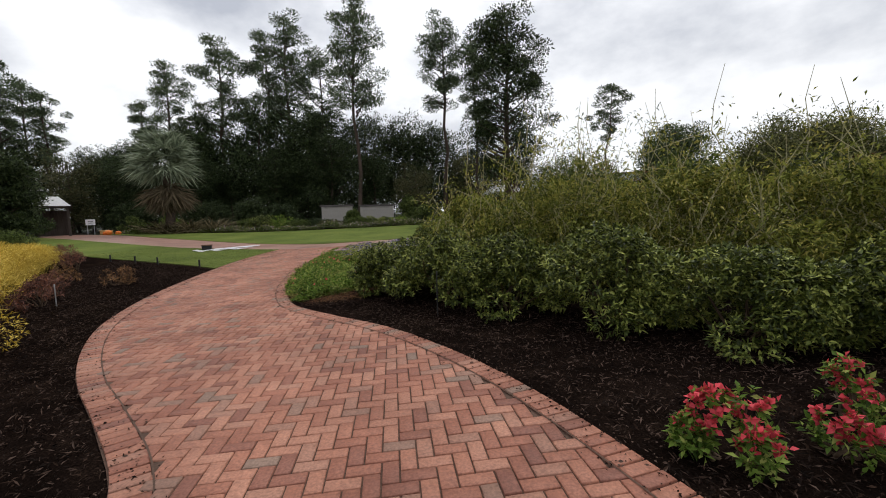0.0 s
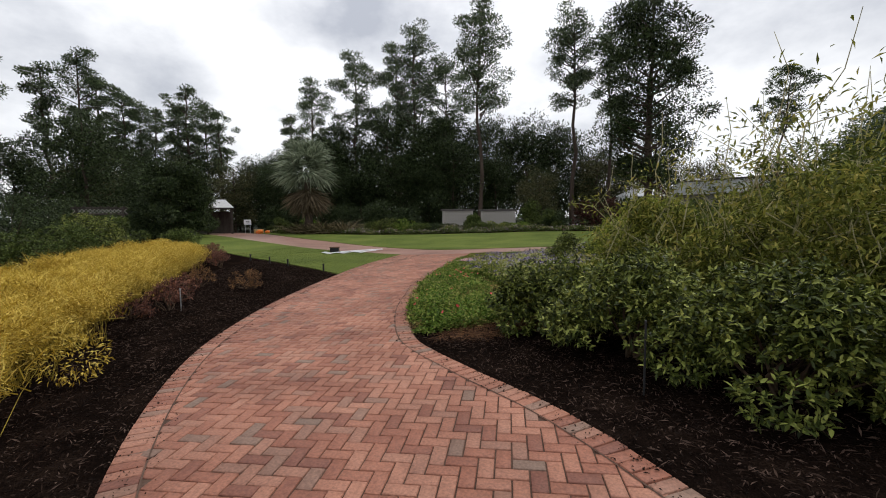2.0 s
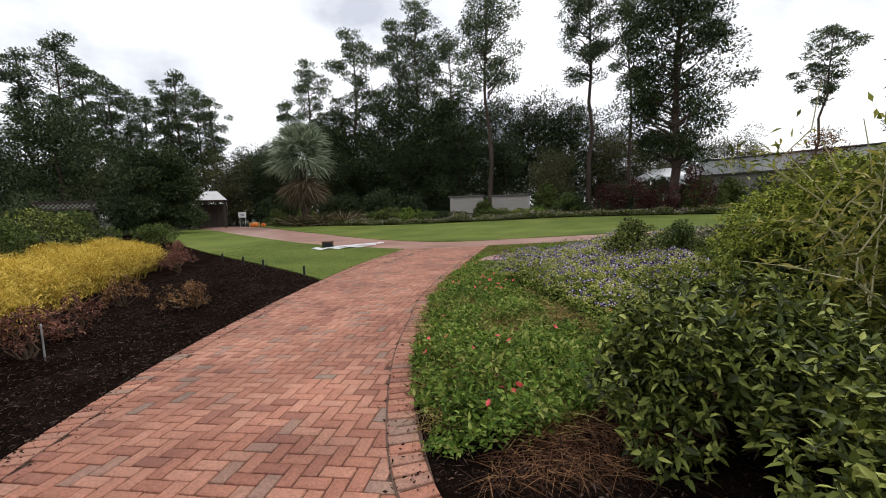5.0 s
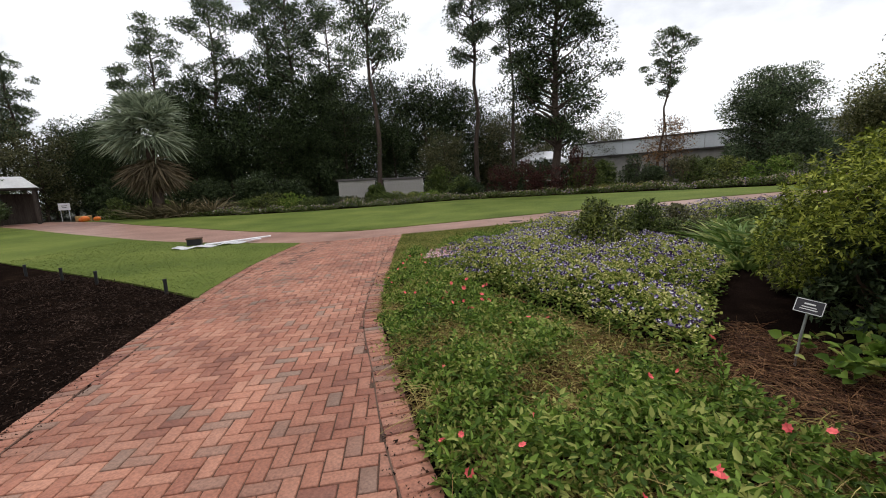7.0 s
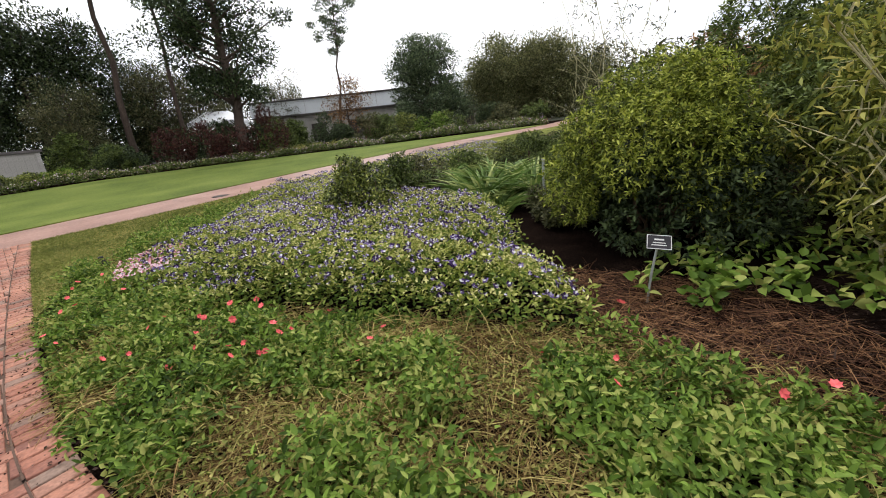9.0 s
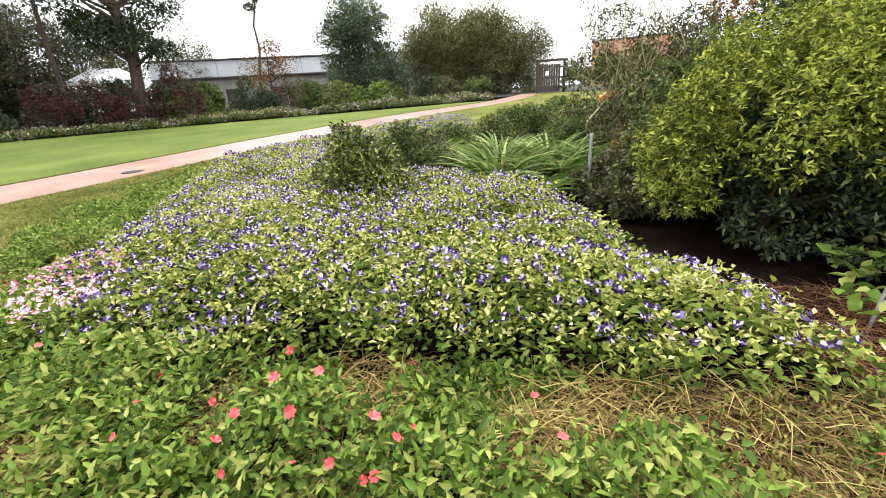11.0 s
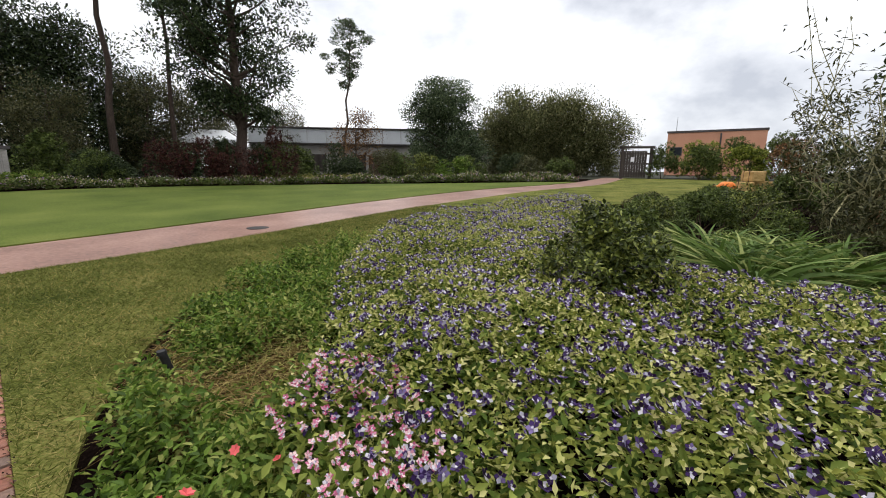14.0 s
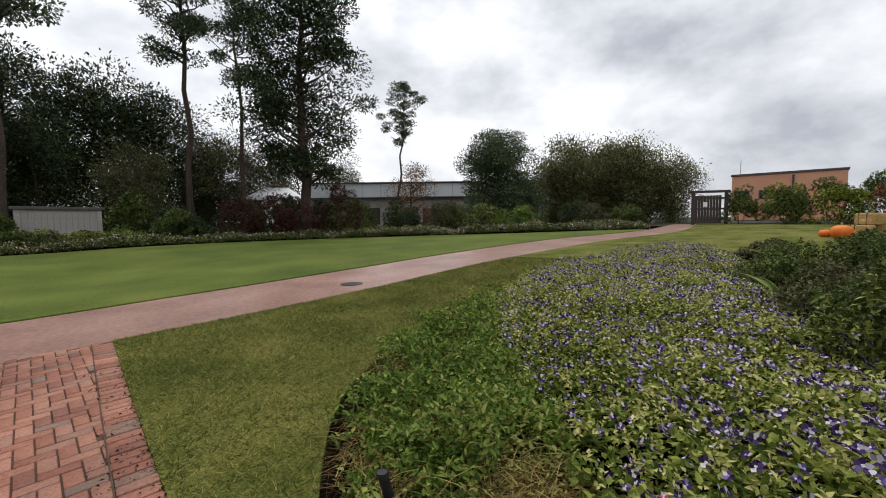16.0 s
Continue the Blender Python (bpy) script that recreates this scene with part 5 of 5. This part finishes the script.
tent = empty("marquee", 8.5, 57.5, "white canvas marquee roof showing over the hedge", "tent", turn=-30)
bm = bmesh.new()
rect = [(-2.4, -2), (2.4, -2), (2.4, 2), (-2.4, 2)]
lo = [bm.verts.new((x, y, 3.6)) for x, y in rect]
hi = [bm.verts.new((x * 0.45, 0.0, 4.6)) for x in (-2.4, 2.4)]
sk = [bm.verts.new((x, y, 3.25)) for x, y in rect]
for f in ([lo[0], lo[1], hi[1], hi[0]], [lo[2], lo[3], hi[0], hi[1]], [lo[3], lo[0], hi[0]], [lo[1], lo[2], hi[1]]):
    bm.faces.new(f)
for k in range(4):
    bm.faces.new([sk[k], sk[(k + 1) % 4], lo[(k + 1) % 4], lo[k]])
bmesh.ops.recalc_face_normals(bm, faces=bm.faces)
part("roof", bm, M_TENT, tent)
for x, y in rect:
    part("pole", tubes_mesh("pole", [([(x * 0.98, y * 0.98, -0.1), (x * 0.98, y * 0.98, 3.6)], [0.04, 0.04])], M_WHITE, 8), M_WHITE, tent)

orange = empty("orange_building", 51.0, 25.6, "flat-roofed orange stucco building with dark windows", "building", turn=-79)
part("wall", box(bmesh.new(), 9.4, 7, 4.9, pose(0, 3.5, 2.45), 0.03), M_ORANGE, orange)
part("parapet", box(bmesh.new(), 9.6, 7.2, 0.22, pose(0, 3.5, 4.98), 0.02), M_CAP, orange, "dark parapet edge")
for k, u in enumerate((-3.7, -1.6)):
    w = part("window", box(bmesh.new(), 1.3, 0.1, 1.0, pose(u, -0.01, 2.75), 0.01), M_CAP, orange)
    part("pane", box(bmesh.new(), 1.1, 0.04, 0.82, pose(u, -0.06, 2.75), 0.005), M_GLASS, w)
part("downpipe", tubes_mesh("downpipe", [([(0.6, -0.12, 0.2), (0.6, -0.12, 4.7)], [0.09, 0.09])], M_CAP, 8), M_CAP, orange)
part("mast", tubes_mesh("mast", [([(-4.2, 3, 5.0), (-4.2, 3, 7.0)], [0.05, 0.03])], M_METAL, 6), M_METAL, orange)

gate = empty("timber_gate", 26.8, 24.4, "dark weathered timber gate standing open by the path", "gate", turn=-62)
boards(gate, -0.85, 0.85, 0, 0.08, 1.95, 0.17, M_WOOD)
for s in (-0.95, 0.95):
    part("post", box(bmesh.new(), 0.2, 0.2, 2.15, pose(s, 0, 1.05), 0.012), M_WOOD, gate)
for s in (0.35, 1.05, 1.75):
    part("rail", box(bmesh.new(), 1.7, 0.05, 0.13, pose(0, 0.045, s), 0.006), M_WOOD, gate)
part("top_beam", box(bmesh.new(), 2.3, 0.26, 0.16, pose(0, 0, 2.2), 0.012), M_WOOD, gate)
part("notice", box(bmesh.new(), 0.24, 0.012, 0.3, pose(-0.25, -0.022, 1.35), 0.002), M_WHITE, gate, "small white notice")

# kiosk, trellis, sign
kiosk = empty("garden_shelter", -35.6, 37.7, "small open timber shelter with a pale hipped roof", "shelter", turn=42)
bm = bmesh.new()
e = [bm.verts.new((x * 1.35, y * 1.35, 2.75)) for x, y in ((-1, -1), (1, -1), (1, 1), (-1, 1))]
r = [bm.verts.new((x * 0.55, y * 0.4, 3.6)) for x, y in ((-1, -1), (1, -1), (1, 1), (-1, 1))]
for k in range(4):
    bm.faces.new([e[k], e[(k + 1) % 4], r[(k + 1) % 4], r[k]])
bm.faces.new(r)
bm.faces.new(list(reversed(e)))
part("roof", bm, M_ROOF, kiosk)
part("eaves_board", box(bmesh.new(), 2.75, 2.75, 0.12, pose(0, 0, 2.68), 0.01), M_WOOD, kiosk)
for x in (-1, 1):
    for y in (-1, 1):
        part("post", box(bmesh.new(), 0.2, 0.2, 2.65, pose(x * 1.1, y * 1.1, 1.3), 0.01), M_WOOD, kiosk)
part("back_panel", box(bmesh.new(), 2.2, 0.06, 2.3, pose(0, 1.08, 1.2), 0.005), M_WOOD, kiosk)

trellis = empty("pergola", -27.4, 20.2, "weathered timber pergola with a lattice top", "pergola", turn=58)
for x in (-1.05, 1.05):
    for y in (-0.5, 0.5):
        part("post", box(bmesh.new(), 0.12, 0.12, 2.2, pose(x, y, 1.1), 0.01), M_WOOD, trellis)
for y in (-0.5, 0.5):
    for z in (2.2, 1.85):
        part("beam", box(bmesh.new(), 2.6, 0.06, 0.1, pose(0, y, z), 0.008), M_WOOD, trellis)
for k in range(13):
    for s in (-1, 1):
        part("lattice_slat", box(bmesh.new(), 0.45, 0.015, 0.03, pose(-1.1 + k * 0.185, -0.5 + s * 0.01, 2.03, 0, s * 45, 0)), M_GREYWALL, trellis)
for k in range(7):
    part("rafter", box(bmesh.new(), 0.06, 1.5, 0.09, pose(-1.1 + k * 0.37, 0, 2.28), 0.006), M_WOOD, trellis)

sign = empty("notice_board", -33.8, 39.6, "small white notice board on two short legs", "sign", turn=42)
part("panel", box(bmesh.new(), 0.72, 0.03, 0.55, pose(0, 0, 1.2), 0.006), M_WHITE, sign)
for x in (-0.25, 0.25):
    part("leg", box(bmesh.new(), 0.05, 0.05, 1.0, pose(x, 0.04, 0.5), 0.004), M_METAL, sign)
for k in range(2):
    part("text_bar", box(bmesh.new(), 0.36 - 0.1 * k, 0.006, 0.05, pose(0, -0.018, 1.27 - 0.14 * k)), M_CAP, sign)

# ---- small things ----
def ribbed(name, parent, r, h, lobes=10):
    bm = bmesh.new()
    bmesh.ops.create_uvsphere(bm, u_segments=40, v_segments=16, radius=1)
    for v in bm.verts:
        w = math.atan2(v.co.y, v.co.x)
        k = 1 - 0.09 * abs(math.sin(w * lobes / 2)) ** 0.6 * (1 - v.co.z ** 2) ** 0.5
        dent = 1 - 0.28 * math.exp(-((v.co.x ** 2 + v.co.y ** 2) / 0.08))
        v.co = Vector((v.co.x * r * k, v.co.y * r * k, (v.co.z * dent + 0.86) * h / 1.86))
    for f in bm.faces:
        f.smooth = True
    return part(name, bm, M_PUMPKIN, parent)


def pumpkin(x, y, r, z=None):
    th = empty("pumpkin", x, y, "ripe orange pumpkin set out as autumn display", "pumpkin", "pumpkins by the hay bales", z=z)
    ribbed("skin", th, r, r * 1.5)
    part("stalk", tubes_mesh("stalk", [([(0, 0, r * 1.1), (0.01, 0, r * 1.45), (0.05, 0, r * 1.7)], [0.035, 0.025, 0.03])], M_STEM, 6), M_STEM, th)


def bale(x, y, turn, z=None, L=0.95, W=0.5, H=0.42):
    th = empty("hay_bale", x, y, "tied rectangular bale of golden straw", "hay bale", "hay bales", turn=turn, z=z)
    bm = box(bmesh.new(), L, W, H, pose(0, 0, H / 2), 0.04)
    bmesh.ops.subdivide_edges(bm, edges=bm.edges, cuts=3, use_grid_fill=True)
    for v in bm.verts:
        if v.co.z > 0.05:
            v.co += Vector((noise.noise(v.co * 7), noise.noise(v.co * 7 + Vector((5, 0, 0))), noise.noise(v.co * 7 + Vector((0, 5, 0))))) * 0.025
    part("straw", bm, M_HAY, th)
    for s in (-0.22, 0.22):
        part("twine", box(bmesh.new(), 0.012, W + 0.03, H + 0.02, pose(s, 0, H / 2 + 0.004), 0.004), M_WOODBROWN, th)


bale(16.9, 16.0, 20)
bale(17.6, 15.6, 100)
bale(17.2, 15.8, 35, ground_z(17.2, 15.8) + 0.43)
pumpkin(15.9, 16.4, 0.33)
pumpkin(16.3, 16.9, 0.2)
pumpkin(19.3, 33.2, 0.28)
for i, (x, y, r) in enumerate([(-30.8, 37.9, 0.3), (-30.2, 38.3, 0.24), (-31.3, 38.2, 0.22), (-30.6, 38.7, 0.2)]):
    pumpkin(x, y, r)
bale(-31.6, 38.7, 30)

# plant label on its stake
lab = empty("plant_label", -0.74, 9.48, "slanted dark plant label with pale lettering on a metal stake", "plant label", turn=-52)
lab.scale = (0.82, 0.82, 0.82)
part("stake", tubes_mesh("stake", [([(-0.03, 0, -0.1), (0.0, 0, 0.25), (0.035, 0.0, 0.49)], [0.011, 0.011, 0.011])], M_METAL, 8), M_METAL, lab)
tilt = pose(0.045, -0.01, 0.535, 62, 7, 0)
plate = part("plate", box(bmesh.new(), 0.20, 0.125, 0.006, None, 0.002), M_PLATE, lab, "dark engraved plate", tilt)
for u, v, sx, sy in ((0, 0.058, 0.192, 0.005), (0, -0.058, 0.192, 0.005), (0.095, 0, 0.005, 0.12), (-0.095, 0, 0.005, 0.12)):
    part("rim", box(bmesh.new(), sx, sy, 0.004, pose(u, v, 0.0045)), M_INK, plate)
for k, (sx, v) in enumerate(((0.075, 0.022), (0.10, -0.006), (0.12, -0.026))):
    part("text_bar", box(bmesh.new(), sx, 0.013 if k == 0 else 0.007, 0.003, pose(0, v, 0.0048)), M_INK, plate)

rng = np.random.default_rng(81)
def peg(x, y, h, r, mat, label, lean=0.0, name="garden_peg", cap=True, group="short black pegs at the bed edges"):
    th = empty(name, x, y, label, "peg", group)
    part("shaft", tubes_mesh("shaft", [([(0, 0, -0.08), (lean * h, 0, h)], [r, r])], mat, 10), mat, th)
    if cap:
        part("head", tubes_mesh("head", [([(lean * h * 0.97, 0, h - 0.01), (lean * h * 1.02, 0, h + 0.012)], [r * 1.25, r * 1.1]), ([(lean * h * 1.02, 0, h + 0.012), (lean * h * 1.02, 0, h + 0.016)], [r * 1.1, 0.001])], mat, 10), mat, th)


for x, y in ((-12.87, 15.78), (-11.46, 15.16), (-10.24, 14.6), (-8.1, 13.5)):
    peg(x, y, 0.24, 0.028, M_BLACK, "short black irrigation peg at the mulch edge")
peg(-3.62, 15.3, 0.22, 0.026, M_BLACK, "short leaning black peg beside the flowers", -0.35)
peg(-3.2, 2.1, 0.16, 0.02, M_BLACK, "small black peg in the mulch", 0.1)
peg(1.15, 11.75, 0.72, 0.02, M_METAL, "upright grey metal stake in the flower bed", 0.0, "metal_stake", True, "grey stakes")
peg(-0.15, 5.6, 0.6, 0.009, M_BLACK, "thin dark stake before the shrubs", 0.0, "metal_stake", True, "grey stakes")
peg(-7.6, 7.9, 0.4, 0.01, M_METAL, "thin grey metal stake in the mulch", 0.0, "metal_stake", True, "grey stakes")

# white sheeting and dark box on the lawn wedge
sheet_th = empty("white_sheeting", -10.9, 20.1, "crumpled strip of white sheeting on the grass", "sheeting", z=ground_z(-10.9, 20.1) + 0.02)
bm = bmesh.new()
rowsv = []
for i in range(25):
    t = i / 24
    cx, cy = -1.0 + 2.1 * t, -0.7 + 1.6 * t * t
    w = 0.30 * (1 - 0.75 * t) + 0.05
    rowsv.append([bm.verts.new((cx + s * w * 0.5, cy - s * w * 0.8, 0.03 + 0.10 * abs(noise.noise((t * 9, s * 2.0, 1.3))) * (1 - abs(s)) + 0.03 * math.sin(t * 21 + s))) for s in (-1, -0.5, 0, 0.5, 1)])
for a, b in zip(rowsv, rowsv[1:]):
    for k in range(4):
        bm.faces.new((a[k], a[k + 1], b[k + 1], b[k]))
bmesh.ops.solidify(bm, geom=bm.faces[:], thickness=0.012)
part("sheet", bm, M_WHITE, sheet_th)
part("pole", tubes_mesh("pole", [([(-0.2, -0.3, 0.06), (1.3, 1.25, 0.09)], [0.03, 0.03])], M_WHITE, 8), M_WHITE, sheet_th, "white plastic pole")
crate = empty("utility_box", -11.75, 20.35, "small dark brown utility box on the lawn", "box", turn=20)
part("body", box(bmesh.new(), 0.42, 0.3, 0.22, pose(0, 0, 0.11), 0.012), M_BLACK, crate)
part("lid", box(bmesh.new(), 0.46, 0.34, 0.04, pose(0, 0, 0.24), 0.008), M_WOODBROWN, crate, "brown lid")
drain = empty("drain_cover", -0.72, 21.75, "dark round drain cover set in the path", "drain cover", z=ground_z(-0.72, 21.75) + 0.002)
part("cover", tubes_mesh("cover", [([(0, 0, 0), (0, 0, 0.012)], [0.24, 0.24]), ([(0, 0, 0.012), (0, 0, 0.014)], [0.24, 0.001])], M_BLACK, 20), M_BLACK, drain)

# ---- bricks of the path ----
rng = np.random.default_rng(91)
BL, BW, BH = 0.202, 0.101, 0.055


def brick_arrays(l, w, h=BH, c=0.004):
    x, y = l / 2, w / 2
    v = [(-x, -y, -h), (x, -y, -h), (x, y, -h), (-x, y, -h), (-x, -y, -c), (x, -y, -c), (x, y, -c), (-x, y, -c),
         (-x + c, -y + c, 0), (x - c, -y + c, 0), (x - c, y - c, 0), (-x + c, y - c, 0)]
    f = [(8, 9, 10, 11)] + [(a, (a + 1) % 4, (a + 1) % 4 + 4, a + 4) for a in range(4)] + [(a + 4, (a + 1) % 4 + 4, (a + 1) % 4 + 8, a + 8) for a in range(4)]
    return np.array(v), np.array(f)


inner_left = [(x, y) for x, y in LEFT_EDGE]
lay = []  # x, y, z, turn
TURN = radians(7)
ct, st = math.cos(TURN), math.sin(TURN)
poly_np = path_poly + []
for i in range(-140, 150):
    for j in range(-60, 260):
        # herringbone: cell (i, j) of brick width; bricks start where (i - j) mod 4 is 0 (lying) or 2 (standing)
        k = (i - j) % 4
        if k == 0:
            u, v, a = (i + 1) * BW, (j + 0.5) * BW, 0.0
        elif k == 3:
            u, v, a = (i + 0.5) * BW, (j + 1) * BW, math.pi / 2
        else:
            continue
        x, y = u * ct - v * st - 3.0, u * st + v * ct
        if not -4 < y < 20.4 or not -8.3 < x < 2.1:
            continue
        lay.append((x, y, a + TURN))


def near_edge(edge, x, y):
    e = np.array(edge)
    return float(np.min(np.hypot(e[:, 0] - x, e[:, 1] - y)))


fine_left, fine_right = curve_through(LEFT_EDGE[::4] + [LEFT_EDGE[-1]], 0.05), curve_through(RIGHT_EDGE[::4] + [RIGHT_EDGE[-1]], 0.05)
lay = [q for q in lay if inside(path_poly, q[0], q[1]) and near_edge(fine_left, q[0], q[1]) > 0.165 and near_edge(fine_right, q[0], q[1]) > 0.165]
course = []
for edge, s in ((fine_left, -1), (fine_right, 1)):
    e = np.array(edge)
    run = np.concatenate([[0], np.cumsum(np.hypot(*np.diff(e, axis=0).T))])
    for u in np.arange(0.06, run[-1] - 0.06, 0.104):
        x, y = np.interp(u, run, e[:, 0]), np.interp(u, run, e[:, 1])
        w = math.atan2(np.interp(u + 0.06, run, e[:, 1]) - np.interp(u - 0.06, run, e[:, 1]), np.interp(u + 0.06, run, e[:, 0]) - np.interp(u - 0.06, run, e[:, 0]))
        nx_, ny_ = math.sin(w) * s, -math.cos(w) * s
        course.append((x - nx_ * 0.10, y - ny_ * 0.10, w + math.pi / 2))
bv, bf = brick_arrays(BL - 0.010, BW - 0.010)
brick_mesh = mesh_np("brick", bv, bf, M_BRICK)
ev, ef = brick_arrays(BL - 0.008, BW - 0.013)
edge_mesh = mesh_np("brick", ev, ef, M_BRICK)
for edge, s in ((fine_left, -1), (fine_right, 1)):  # sand joint between border and field
    e = np.array(edge)
    d = unit(np.gradient(e, axis=0))
    nrm = np.stack([d[:, 1], -d[:, 0]], 1) * s
    rows_j = []
    for off in (0.200, 0.211):
        q = e - nrm * off
        rows_j.append([(x, y, ground_z(x, y) + 0.0155) for x, y in q])
    JV = rows_j[0] + rows_j[1]
    k = len(e)
    part("joint", mesh_np("joint", JV, [(a, a + 1, k + a + 1, k + a) for a in range(k - 1)], M_JOINT), M_JOINT, brick_path)
V, F = [], []
count = {"field": 0, "edge": 0}
for kind, rows_, lift in (("field", lay, 0.012), ("edge", course, 0.017)):
    for x, y, a in rows_:
        z = ground_z(x, y) + lift + rng.normal() * 0.0014
        a2, tx, ty = a + rng.normal() * 0.008, rng.normal() * 0.006, rng.normal() * 0.006
        if count[kind] < (190 if kind == "field" else 110) and 1.9 < y < 4.6:
            count[kind] += 1
            part("brick", brick_mesh if kind == "field" else edge_mesh, M_BRICK, brick_path, "", pose(x, y, z, math.degrees(tx), math.degrees(ty) - 1.7, math.degrees(a2)))
        else:
            m = np.array(Matrix.Translation((x, y, z)) @ Euler((tx, ty - 0.03, 0)).to_matrix().to_4x4() @ Matrix.Rotation(a2, 4, "Z"))
            F.append(bf + 12 * len(V))
            V.append((bv if kind == "field" else ev) @ m[:3, :3].T + m[:3, 3])
joined = part("bricks", mesh_np("bricks", np.concatenate(V), np.concatenate(F), M_BRICK), M_BRICK, brick_path)
tagged(joined, "", "", "", "stuff")
